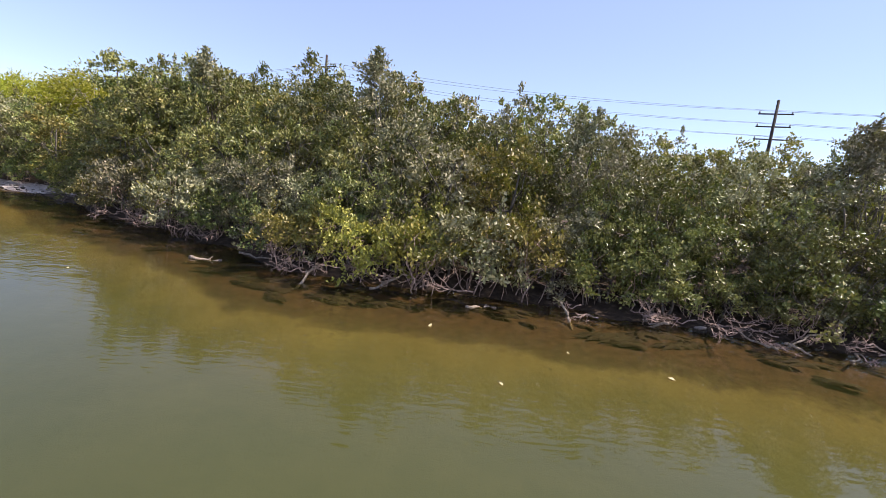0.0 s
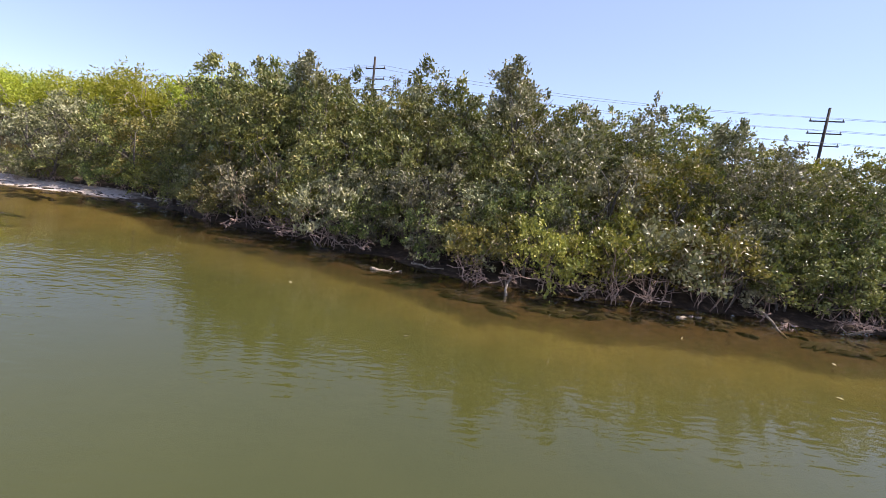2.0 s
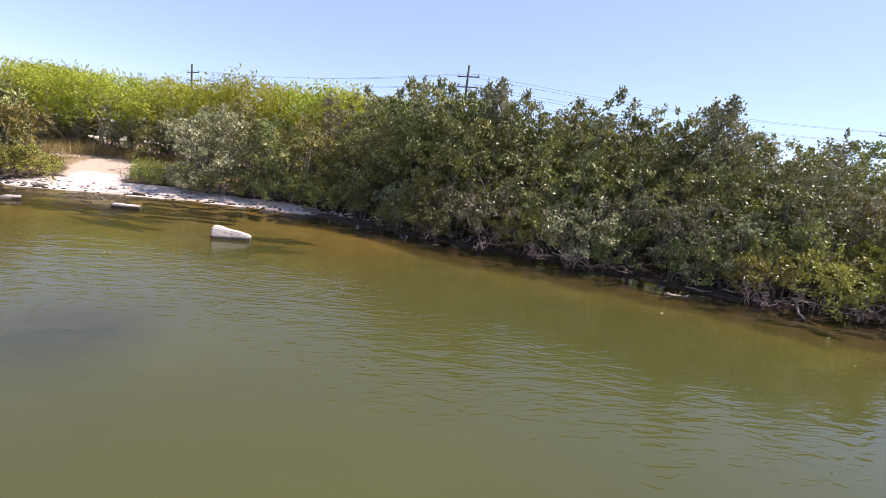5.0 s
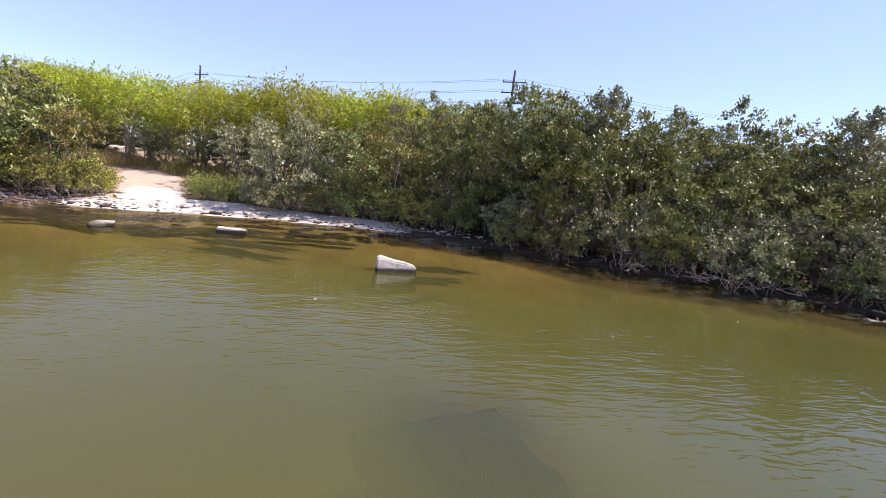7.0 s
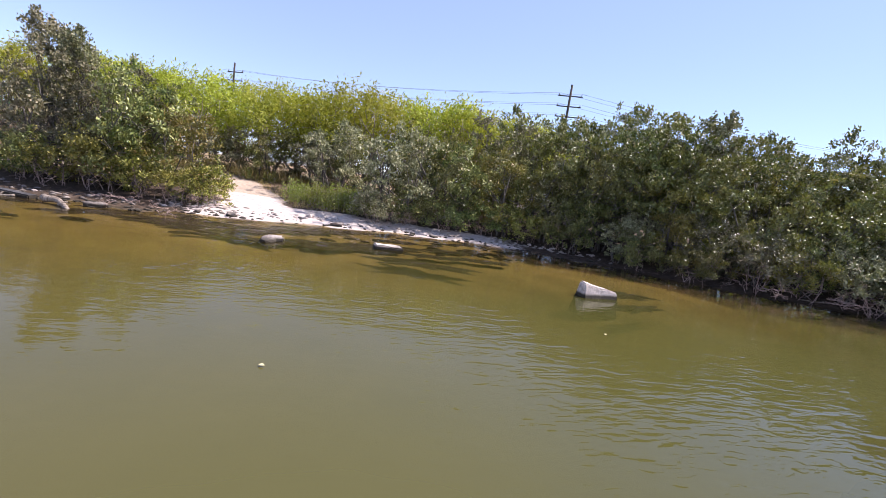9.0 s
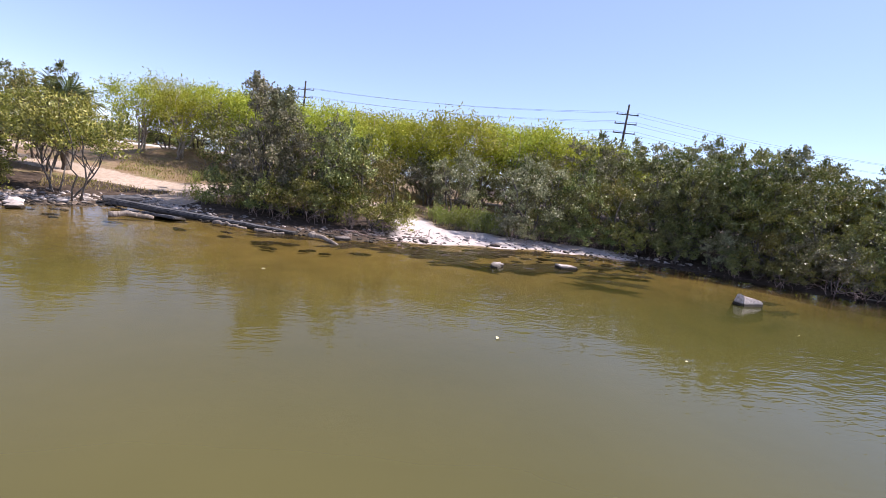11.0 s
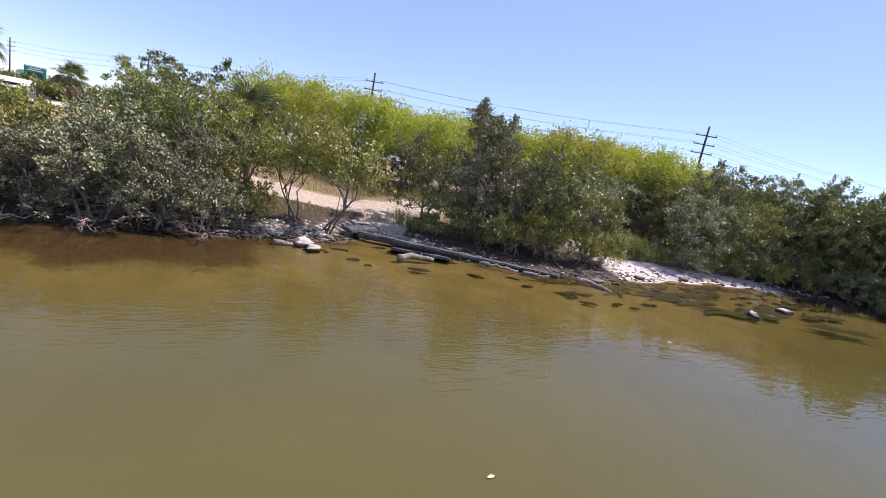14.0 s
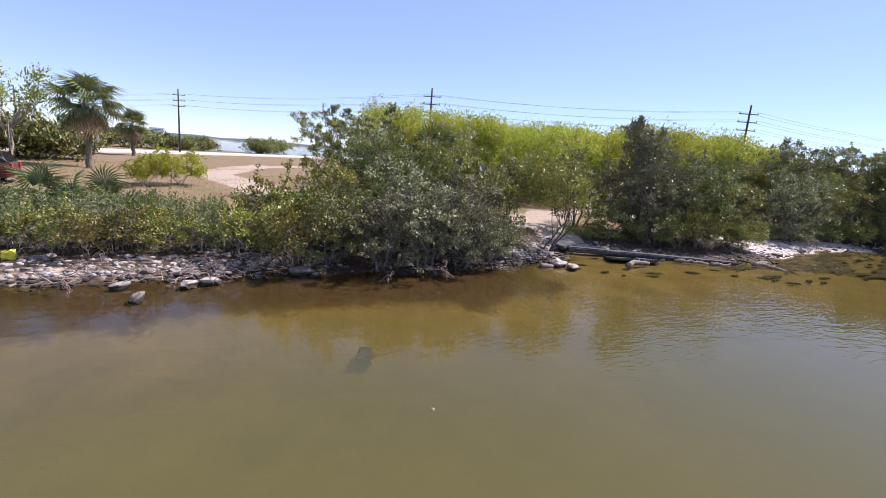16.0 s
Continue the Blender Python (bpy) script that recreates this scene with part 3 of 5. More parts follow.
for x in np.arange(-16, 24, 2.3):
    xx = x + rng.uniform(-0.5, 0.5)
    y = shore(xx) + rng.uniform(2.2, 3.0)
    put(MIDDLE[rng.choice([0, 0, 1, 2])], xx, y, gz(xx, y), rng.uniform(0, 360), rng.uniform(0.85, 1.1)) if xx < 6 else put(MANGROVE[rng.choice([0, 0, 1, 3])], xx, y, gz(xx, y), rng.uniform(0, 360), rng.uniform(0.68, 0.76))
for row, (off, frac) in enumerate(((5.2, 0.82), (8.4, 1.0), (11.8, 0.97))):
    for x in np.arange(-19 + row * 0.8, 26, (2.4, 2.2, 3.0)[row]):
        xx = x + rng.uniform(-0.7, 0.7)
        y = shore(xx) + off + rng.uniform(-0.7, 0.7)
        tall = float(np.interp(xx, RIDGE_X, RIDGE_H)) * frac * rng.uniform(0.95, 1.03) / 6.4
        put(MANGROVE[rng.choice([0, 0, 1, 1, 2, 3])], xx, y, gz(xx, y), rng.uniform(0, 360), 0.5 * (1 + tall), tall / (0.5 * (1 + tall)))

for x, y, s, w in ((-13.4, 26.0, 1.02, 10), (-11.6, 25.0, 1.03, 130), (-9.8, 23.8, 1.02, 250)):   # the tall group above the sand's end
    put(MANGROVE[1], x, y, gz(x, y), w, s)

for x, d, proto, s in ((6.6, 0.7, LOW[1], 0.85), (7.2, 2.0, MIDDLE[0], 0.75), (9.6, 0.8, LOW[1], 0.8), (9.8, 2.0, MIDDLE[0], 0.8), (12.4, 1.9, MIDDLE[0], 0.75), (13.0, 0.7, LOW[2], 0.75), (16.8, 0.8, LOW[1], 0.8)):
    y = float(shore(x)) + d
    put(proto, x, y, gz(x, y), 131 * x, s)

for k, x in enumerate(np.arange(-9.5, 7, 2.7)):         # fill between the rows
    y = float(shore(x)) + 6.8
    put(MANGROVE[(1, 0, 3)[k % 3]], x, y, gz(x, y), 83 * k, 0.93, 0.98)

# bushes that stand apart, from the sand to the far end of the shore: x, y, kind, size
def stand(rows):
    """Bushes that stand apart: x, y, kind, size, height, turn."""
    for x, y, proto, size, tall, turn in rows:
        put(proto, x, y, gz(x, y) - (0.26 if proto in LOW else 0.0), turn, size, tall)


# round bush past the sand and its neighbours
stand([(-23.6, 28.0, MIDDLE[2], 1.12, 1.0, 20), (-21.9, 28.9, MIDDLE[0], 1.12, 1.0, 80), (-20.0, 28.6, MIDDLE[0], 1.0, 1.0, 200), (-18.0, 27.7, MIDDLE[1], 1.0, 1.0, 120), (-26.6, 33.0, MIDDLE[2], 1.05, 1.0, 5), (-24.5, 27.4, LOW[2], 0.9, 0.9, 0), (-22.8, 27.8, LOW[1], 0.95, 0.9, 90), (-20.9, 27.9, LOW[1], 0.95, 0.9, 180), (-19.0, 27.4, LOW[1], 0.95, 0.9, 30), (-17.2, 26.8, LOW[0], 0.95, 0.9, 200), (-15.6, 25.9, LOW[1], 1.0, 1.0, 110)])
# the clump between the two beaches
stand([(-38.2, 27.2, LOW[1], 1.0, 0.9, 0), (-36.8, 26.7, LOW[0], 1.0, 0.9, 60), (-33.8, 26.3, LOW[0], 1.0, 0.9, 140), (-32.3, 25.8, LOW[0], 0.85, 0.9, 40), (-39.8, 28.8, LOW[1], 1.0, 0.9, 220), (-37.2, 29.6, LOW[1], 1.2, 1.0, 20), (-34.9, 28.8, LOW[1], 1.2, 1.0, 120), (-37.6, 29.0, MANGROVE[3], 0.8, 1.0, 10), (-36.0, 28.6, MANGROVE[3], 0.78, 1.0, 75), (-34.4, 28.0, MANGROVE[0], 0.74, 1.0, 205), (-39.6, 31.4, MIDDLE[0], 1.1, 0.95, 160), (-37.8, 28.0, MIDDLE[2], 1.05, 1.0, 40), (-34.4, 27.4, MIDDLE[0], 1.12, 1.0, 220), (-32.6, 26.7, MIDDLE[1], 1.0, 0.9, 30), (-35.2, 26.6, LOW[0], 1.15, 1.0, 60)])
stand([(-31.6, 26.4, LOW[0], 0.9, 0.9, 10)])
# the clump at the far end
stand([(-50.6, 26.1, MIDDLE[2], 0.84, 0.9, 20), (-52.5, 26.7, MIDDLE[2], 0.9, 0.92, 100), (-54.1, 27.5, MIDDLE[0], 0.8, 0.85, 10), (-49.3, 27.3, MIDDLE[0], 0.8, 0.95, 250), (-53.7, 26.3, LOW[2], 0.95, 0.9, 0), (-51.7, 25.7, LOW[2], 0.95, 0.9, 90), (-49.8, 25.4, LOW[2], 0.95, 0.9, 200), (-48.6, 26.4, LOW[0], 0.9, 0.9, 30), (-54.9, 26.8, LOW[0], 0.95, 0.9, 300), (-52.7, 28.6, LOW[1], 1.2, 1.0, 10), (-50.7, 27.8, LOW[1], 1.2, 1.0, 80), (-53.0, 33.4, MANGROVE[0], 0.7, 1.0, 310), (-52.4, 32.2, MANGROVE[1], 0.69, 1.0, 30), (-52.6, 31.4, MANGROVE[0], 0.68, 1.0, 140)])
stand([(-51.4, 29.8, MANGROVE[0], 0.71, 1.0, 70), (-50.0, 28.8, MANGROVE[2], 0.68, 1.0, 20), (-48.9, 32.0, MANGROVE[2], 0.7, 1.0, 200), (-56.2, 28.0, LOW[0], 1.15, 1.0, 70), (-57.5, 28.6, LOW[0], 1.1, 0.95, 160), (-62.2, 26.9, LOW[0], 0.85, 0.85, 70), (-63.7, 27.4, LOW[0], 0.9, 0.8, 10), (-65.8, 27.1, LOW[1], 0.9, 0.8, 150), (-60.5, 27.3, LOW[0], 0.85, 0.8, 200), (-67.8, 27.3, LOW[0], 1.0, 0.8, 250)])
# its skirt over the water and its crown behind
stand([(-58.0, 26.3, LOW[0], 1.0, 0.95, 20), (-56.9, 25.8, LOW[0], 1.1, 0.9, 110), (-55.7, 25.6, MIDDLE[0], 0.72, 0.85, 200), (-54.2, 25.1, MIDDLE[2], 0.8, 0.85, 310), (-52.6, 24.8, MIDDLE[2], 0.85, 0.88, 45), (-51.0, 25.0, MIDDLE[2], 0.8, 0.85, 150), (-49.6, 25.6, LOW[2], 1.0, 0.95, 260), (-56.2, 27.4, MIDDLE[1], 0.62, 0.85, 30), (-54.8, 28.8, MIDDLE[1], 0.78, 0.95, 130), (-51.6, 36.7, MANGROVE[1], 0.86, 1.0, 80), (-53.6, 38.2, MANGROVE[2], 0.82, 1.0, 170)])
# undergrowth in front of the lead trees
stand([(-30.5, 37.5, MIDDLE[0], 1.0, 0.8, 10), (-27.6, 36.6, MIDDLE[2], 1.0, 0.8, 60), (-24.4, 35.6, MIDDLE[0], 1.05, 0.9, 140), (-21.5, 34.4, MIDDLE[0], 1.1, 0.9, 40), (-18.4, 33.6, MIDDLE[1], 1.1, 1.0, 90), (-33.6, 38.6, MIDDLE[2], 0.9, 0.8, 10), (-38.0, 40.0, MIDDLE[0], 0.9, 0.8, 300)])

for k, x in enumerate(np.arange(-47.5, 6, 2.3)):      # dim undergrowth behind the first stems
    y = 46.2 - 0.15 * min(k, 8) + 0.8 * math.sin(3.1 * k)
    put(MIDDLE[(0, 2, 0)[k % 3]], x, y, gz(x, y), 77 * k, 0.95, 0.8)

# ---------------------------------------------------------------- lead trees behind
LEAD = [broad_tree("lead_tree", 71 + k, 6.6, 3.0, 1.6, 17, 1.25, LEAF_YELLOW, BARK_PALE, "yellow green feathery lead tree with pale stems", "tree", stems=4, per_area=24, per_twig=9, length=0.24, width=0.09, spread=0.2, trunk_r=0.08, shoots=0, flat=0.5, lift=0.0) for k in range(3)]
LEAD_X = [-56, -51, -48, -45, -42, -32, -23, -17, -9, 0, 14]
LEAD_H = [4.4, 5.4, 5.9, 6.2, 6.4, 7.5, 8.4, 8.5, 7.8, 6.5, 6.0]
# first row runs on behind the bank past x 8, added to block mirrored sky
for row, y0 in enumerate((39.5, 44.5)):
    for x in np.arange(-49 + 2 * row, 8 if row else 36, 3.6):
        xx, y = x + rng.uniform(-1, 1), y0 + rng.uniform(-1, 1) + (3 if x < -40 else 0)
        s = float(np.interp(xx, LEAD_X, LEAD_H)) * rng.uniform(0.9, 1.02) / 6.9
        put(LEAD[rng.integers(0, 3)], xx, y, gz(xx, y), rng.uniform(0, 360), s)


# ---------------------------------------------------------------- poles and wires
def utility_pole(x, y, top, turn):
    root = thing("utility_pole", pose(x, y, gz(x, y), 0, 0, turn), "dark wooden utility pole with three crossarms", "utility pole", "power line poles")
    h = top - gz(x, y)
    vs, fs = tubes([[((0, 0, -0.6), 0.15), ((0, 0, h * 0.5), 0.12), ((0, 0, h), 0.085)]], 10)
    child("shaft", mesh_from("shaft", vs, fs, POLE_WOOD, True), root)
    for k, dz in enumerate((0.9, 1.75, 2.6)):
        bm = bmesh.new()
        bmesh.ops.create_cube(bm, size=1, matrix=pose(0, 0.17, h - dz) @ Matrix.Diagonal((2.0, 0.08, 0.08, 1)))
        arm = part("crossarm", bm, POLE_WOOD, root)
        for sx in (-0.92, 0.92):
            vs, fs = tubes([[((sx, 0.17, h - dz + 0.04), 0.03), ((sx, 0.17, h - dz + 0.1), 0.05), ((sx, 0.17, h - dz + 0.2), 0.025)]], 8)
            child("insulator", mesh_from("insulator", vs, fs, WIRE, True), arm)
    return root


POLES = [(58.0, 12.0, 11.2), (24.5, 33.6, 10.8), (-8.2, 42.0, 12.1), (-37.7, 59.5, 11.5), (-65.1, 94.9, 11.0), (-96, 132, 11.0)]
for x, y, top in POLES:
    utility_pole(x, y, top, -32)
arm_way = Vector((math.cos(radians(-32)), math.sin(radians(-32)), 0))
for (ax, ay, az), (bx, by, bz) in zip(POLES[:-1], POLES[1:]):
    for dz in (0.7, 1.55, 2.4):
        for s in (-0.92, 0.92):
            a = Vector((ax, ay, az - dz)) + arm_way * s
            b = Vector((bx, by, bz - dz)) + arm_way * s
            pts = [(tuple(a.lerp(b, u / 16) - Vector((0, 0, 2.4 * (u / 16) * (1 - u / 16)))), 0.011) for u in range(17)]
            vs, fs = tubes([pts], 4)
            tagged(new("power_line", mesh_from("power_line", vs, fs, WIRE, True)), "thin grey power line between poles", "cable", "power lines")


# ---------------------------------------------------------------- rocks, rubble and old concrete
def stone_mesh(name, seed, sx, sy, sz, material, cuts=2, rough=0.16):
    """A broken stone: a box-like lump with chipped, uneven faces."""
    rng = np.random.default_rng(seed)
    bm = bmesh.new()
    bmesh.ops.create_icosphere(bm, subdivisions=cuts, radius=1.0)
    off = Vector(rng.uniform(-50, 50, 3))
    for v in bm.verts:
        c = v.co
        k = max(abs(c.x), abs(c.y), abs(c.z))
        c = c.lerp(c / k, 0.8)
        n = noise.noise(c * 1.3 + off) * rough * 2 + noise.noise(c * 3.1 + off) * rough * 0.6
        v.co = Vector((c.x * sx, c.y * sy, c.z * sz)) * (1 + n)
    me = bpy.data.meshes.new(name)
    bm.to_mesh(me)
    bm.free()
    me.materials.append(material)
    return me


def block(name, m, size, material, label, category, group="", bevel=0.04, seed=0, jag=0.03):
    """A slab of old concrete with worn, uneven edges."""
    bm = bmesh.new()
    bmesh.ops.create_cube(bm, size=1, matrix=Matrix.Diagonal((*size, 1)))
    bmesh.ops.bevel(bm, geom=bm.edges[:], offset=bevel, segments=2, affect="EDGES")
    n = max(2, int(max(size) / 0.25))
    bmesh.ops.subdivide_edges(bm, edges=[e for e in bm.edges if e.calc_length() > 0.3], cuts=min(n, 14), use_grid_fill=True)
    for v in bm.verts:
        v.co += Vector(noise.noise_vector(v.co * 2.2 + Vector((seed, 3, 7)))) * jag
    me = bpy.data.meshes.new(name)
    bm.to_mesh(me)
    bm.free()
    me.materials.append(material)
    ob = new(name, me)
    ob.matrix_basis = m
    return tagged(ob, label, category, group)


# the wedge-shaped block standing in the shallows
bm = bmesh.new()
wedge = [(-0.72, -0.42, -0.6), (0.62, -0.36, -0.6), (0.66, 0.40, -0.6), (-0.70, 0.44, -0.6), (-0.68, -0.16, 0.46), (0.56, -0.20, 0.22), (0.58, 0.22, 0.22), (-0.64, 0.18, 0.48)]
vs = [bm.verts.new(p) for p in wedge]
for f in ((0, 3, 2, 1), (4, 5, 6, 7), (0, 1, 5, 4), (1, 2, 6, 5), (2, 3, 7, 6), (3, 0, 4, 7)):
    bm.faces.new([vs[i] for i in f])
bmesh.ops.bevel(bm, geom=bm.edges[:], offset=0.045, segments=2, affect="EDGES")
bmesh.ops.subdivide_edges(bm, edges=[e for e in bm.edges if e.calc_length() > 0.25], cuts=5, use_grid_fill=True)
for v in bm.verts:
    v.co += Vector(noise.noise_vector(v.co * 3.0)) * 0.03
me = bpy.data.meshes.new("concrete_block")
bm.to_mesh(me)
bm.free()
me.materials.append(CONCRETE)
ob = new("concrete_block", me)
ob.matrix_basis = pose(-18.85, 17.15, -0.02, 0, 0, 6) @ Matrix.Scale(0.92, 4)
tagged(ob, "pale broken concrete block standing in shallow water", "block")

SLAB_MUD = plain_material("silted_slab", (0.02, 0.022, 0.02), 0.9, vary=0.3)
block("sunken_slab", pose(-18.6, 8.5, -0.66, 3, 0, 14), (2.2, 3.0, 0.3), SLAB_MUD, "dark sunken slab seen through murky water", "slab", jag=0.08, seed=4)
block("concrete_slab", pose(-24.45, 21.5, 0.03, 2, 3, 8), (1.0, 0.45, 0.2), CONCRETE, "flat pale concrete slab awash in the shallows", "slab", seed=9)
block("seawall_beam", pose(-40.1, 25.5, 0.1, 4, 1.5, -22), (8.6, 0.34, 0.26), CONCRETE_SHADED, "long weathered concrete beam of a fallen seawall, shade in its colour", "seawall", seed=2)
block("seawall_slab", pose(-41.9, 25.2, 0.08, -10, 0, -20), (2.4, 0.8, 0.12), CONCRETE_SHADED, "grey seawall slab sliding into the water", "slab", seed=5)
block("seawall_slab", pose(-43.9, 27.6, 0.34, 6, -4, 28), (1.5, 0.7, 0.14), CONCRETE_SHADED, "grey tilted seawall slab on the bank", "slab", seed=8)


def lying_log(x, y, z, length, r, turn, tilt=0.0, material=DRIFT, label="bleached driftwood log at the water's edge", seed=0):
    rng = np.random.default_rng(seed)
    root = thing("driftwood_log", pose(x, y, z, 0, tilt, turn), label, "log")
    pth = bent(rng, (-length / 2, 0, 0), (length / 2, 0, 0), r, r * 0.55, 0.075, 9)
    v, f = tubes([pth], 9)
    child("stem", mesh_from("stem", v, f, material, True), root)
    v, f = tubes([bent(rng, (length * 0.1, 0, 0), (length * 0.2, r * 1.5, r * 1.3), r * 0.4, r * 0.2, 0.1, 3)], 6)
    child("branch_stub", mesh_from("branch_stub", v, f, material, True), root)
    return root


lying_log(-42.4, 24.3, 0.08, 1.5, 0.13, 6, seed=1)
lying_log(-35.0, 22.9, 0.05, 1.5, 0.12, -40, 8, seed=2)
lying_log(-46.9, 24.9, 0.05, 1.2, 0.10, 15, seed=3)
lying_log(-38.8, 24.3, 0.08, 1.6, 0.08, -28, seed=4)
lying_log(-37.2, 23.9, 0.05, 1.2, 0.07, -10, seed=5)
lying_log(3.7, 13.0, 0.02, 0.8, 0.05, 15, seed=6)
lying_log(-4.2, 15.0, 0.03, 0.9, 0.06, 5, seed=7)
lying_log(-1.0, 13.7, 0.12, 1.3, 0.045, 65, -28, seed=8, label="bare bleached branch dipping into the water")
for k, (x, y) in enumerate([(11.2, 12.0), (12.4, 11.9), (13.4, 11.4), (10.4, 12.5), (14.3, 11.4), (12.0, 12.6), (-9.4, 20.2), (-7.9, 19.2), (-6.4, 18.3), (-3.0, 15.6), (1.4, 13.9), (6.0, 13.3), (8.0, 13.0), (-11.6, 21.4)]):
    lying_log(x, y, gz(x, y) + 0.16, 1.0 + 0.5 * (k % 3), 0.035, 40 * k, 14 - 9 * (k % 4), seed=20 + k, label="bare pinkish grey branch among the mangrove roots")



def dead_branch(seed):
    """A bare, much forked branch that lies low over the water."""
    rng = np.random.default_rng(seed)
    root = thing("dead_branch", Matrix.Identity(4), "bare pinkish dead branch tangled at the waterline", "branch", "dead branches")
    paths = []

    def grow(p, d, length, r, level):
        tip = p + d * length
        paths.append(bent(rng, p, tip, r, r * 0.6, 0.13, 4))
        if level:
            for _ in range(3):
                q = p.lerp(tip, rng.uniform(0.35, 1.0))
                n = (d + Vector((rng.normal(0, 0.7), rng.normal(0, 0.7), rng.normal(0.02, 0.4)))).normalized()
                grow(q, n, length * rng.uniform(0.4, 0.75), r * 0.6, level - 1)

    grow(Vector((0, 0, 0)), Vector((1, 0, 0.1)).normalized(), 0.75, 0.022, 3)
    v, f = tubes(paths, 5)
    child("twigwork", mesh_from("twigwork", v, f, ROOT_BARK, True), root)
    return root


DEAD = [dead_branch(300 + k) for k in range(4)]
rng = np.random.default_rng(41)
for x0, x1, n in ((-12.5, -5.0, 12), (-4.5, 2.5, 12), (3, 9, 6), (9, 15, 16), (-54, -49, 8), (-36, -31.5, 5), (-66, -58, 18)):
    for _ in range(n):
        x = rng.uniform(x0, x1)
        y = float(shore(x)) + rng.uniform(-0.75, 0.15)
        put(DEAD[int(rng.integers(0, 4))], x, y, rng.uniform(0.05, 0.4), rng.uniform(0, 360), rng.uniform(0.6, 1.15), tilt=rng.uniform(-20, 20))

STONES = [stone_mesh("rock", 100 + k, 0.24 + 0.03 * (k % 3), 0.18, 0.13 + 0.02 * (k % 2), mt, 2, 0.27) for k, mt in enumerate([ROCK_PALE, ROCK_PALE, ROCK_DARK, CONCRETE, ROCK_DARK, ROCK_PALE])]
STONE_LABEL = ["pale weathered rock at the waterline", "pale weathered rock at the waterline", "dark wet rock at the waterline", "pinkish chunk of old concrete", "dark wet rock at the waterline", "pale weathered rock at the waterline"]


def stone(k, x, y, z, size, turn, group="", label=""):
    ob = new("rock", STONES[k])
    ob.matrix_basis = pose(x, y, z, 10 * math.sin(turn), 8 * math.cos(turn * 2), turn) @ Matrix.Diagonal((size, size, size, 1))
    return tagged(ob, label or STONE_LABEL[k], "rock", group)


for k, x, y, z, s, w in [(0, -46.2, 24.3, 0.05, 1.05, 20), (1, -59.9, 24.1, 0.06, 0.8, 60), (0, -59.4, 24.35, 0.05, 1.05, 10), (5, -61.5, 24.3, 0.04, 0.75, 30), (2, -60.95, 23.2, 0.02, 0.75, 80), (5, -28.1, 20.7, 0.03, 0.8, 20), (2, -28.2, 20.6, -0.03, 1.1, 70), (1, 9.3, 13.0, 0.03, 0.6, 30), (2, -34.2, 23.6, 0.02, 1.0, 10), (3, -46.5, 24.8, 0.06, 1.2, 15), (2, -56.8, 25.0, 0.05, 1.1, 0), (0, -56.4, 24.7, 0.02, 0.7, 44)]:
    stone(k, x, y, z, s, w)
stone(4, -56.3, 19.4, -0.38, 1.0, 70, label="dark sunken rock under murky water")
rng = np.random.default_rng(77)
for n, x0, x1, d0, d1, pal in ((130, -68, -57.8, -0.5, 2.2, [0, 2, 3, 4, 5, 2]), (56, -47.6, -42.4, -0.4, 2.4, [3, 0, 4, 3, 3]), (48, -42.5, -31, -0.6, 1.0, [4, 2, 3, 4]), (22, -57, -48, -0.2, 0.8, [4, 2, 4]), (16, -31, -15, -0.1, 1.6, [4, 2, 3])):
    for _ in range(n):
        x = rng.uniform(x0, x1)
        y = float(shore(x)) + rng.uniform(d0, d1)
        s = rng.choice([0.28, 0.42, 0.6, 0.9], p=[0.45, 0.35, 0.15, 0.05]) * rng.uniform(0.75, 1.1)
        stone(int(rng.choice(pal)), x, y, gz(x, y) + 0.02 * s, s, rng.uniform(0, 360), "rubble on the bank")


# shell hash and stone chips strewn between the rocks
rng = np.random.default_rng(55)
bm = bmesh.new()
bmesh.ops.create_icosphere(bm, subdivisions=1, radius=1.0)
chip_v = np.array([v.co[:] for v in bm.verts])
chip_f = np.array([[v.index for v in f.verts] for f in bm.faces])
bm.free()
for name, count, x0, x1, material, label in (("stone_chips", 2600, -70, -40, ROCK_PALE, "pale stone chips strewn on the bank"), ("dark_stone_chips", 900, -62, -30, ROCK_DARK, "dark stone chips strewn on the bank"), ("shell_chips", 500, -33, -14, ROCK_PALE, "pale shell and stone chips on the sand")):
    x = rng.uniform(x0, x1, count)
    d = rng.uniform(-0.5, 1.0, count) + rng.uniform(0, 1.2, count) ** 2
    y = shore(x) + d
    keep = (x < -57) | (x > -48) | (d < 0.4)
    x, y = x[keep], y[keep]
    p = np.stack([x, y, height(x, y)], 1)
    size = (rng.uniform(0.15, 1.0, len(x)) ** 2)[:, None, None] * 0.11 * rng.uniform(0.6, 1.5, (len(x), 1, 3)) * np.array([1.2, 1.0, 0.6])
    v = chip_v[None] * size * rng.uniform(0.8, 1.2, (len(x), len(chip_v), 1)) + p[:, None, :]
    f = chip_f[None] + (np.arange(len(x)) * len(chip_v))[:, None, None]
    tagged(new(name, fast_mesh(name, v.reshape(-1, 3), f.reshape(-1, 3), material)), label, "rubble", kind="stuff")

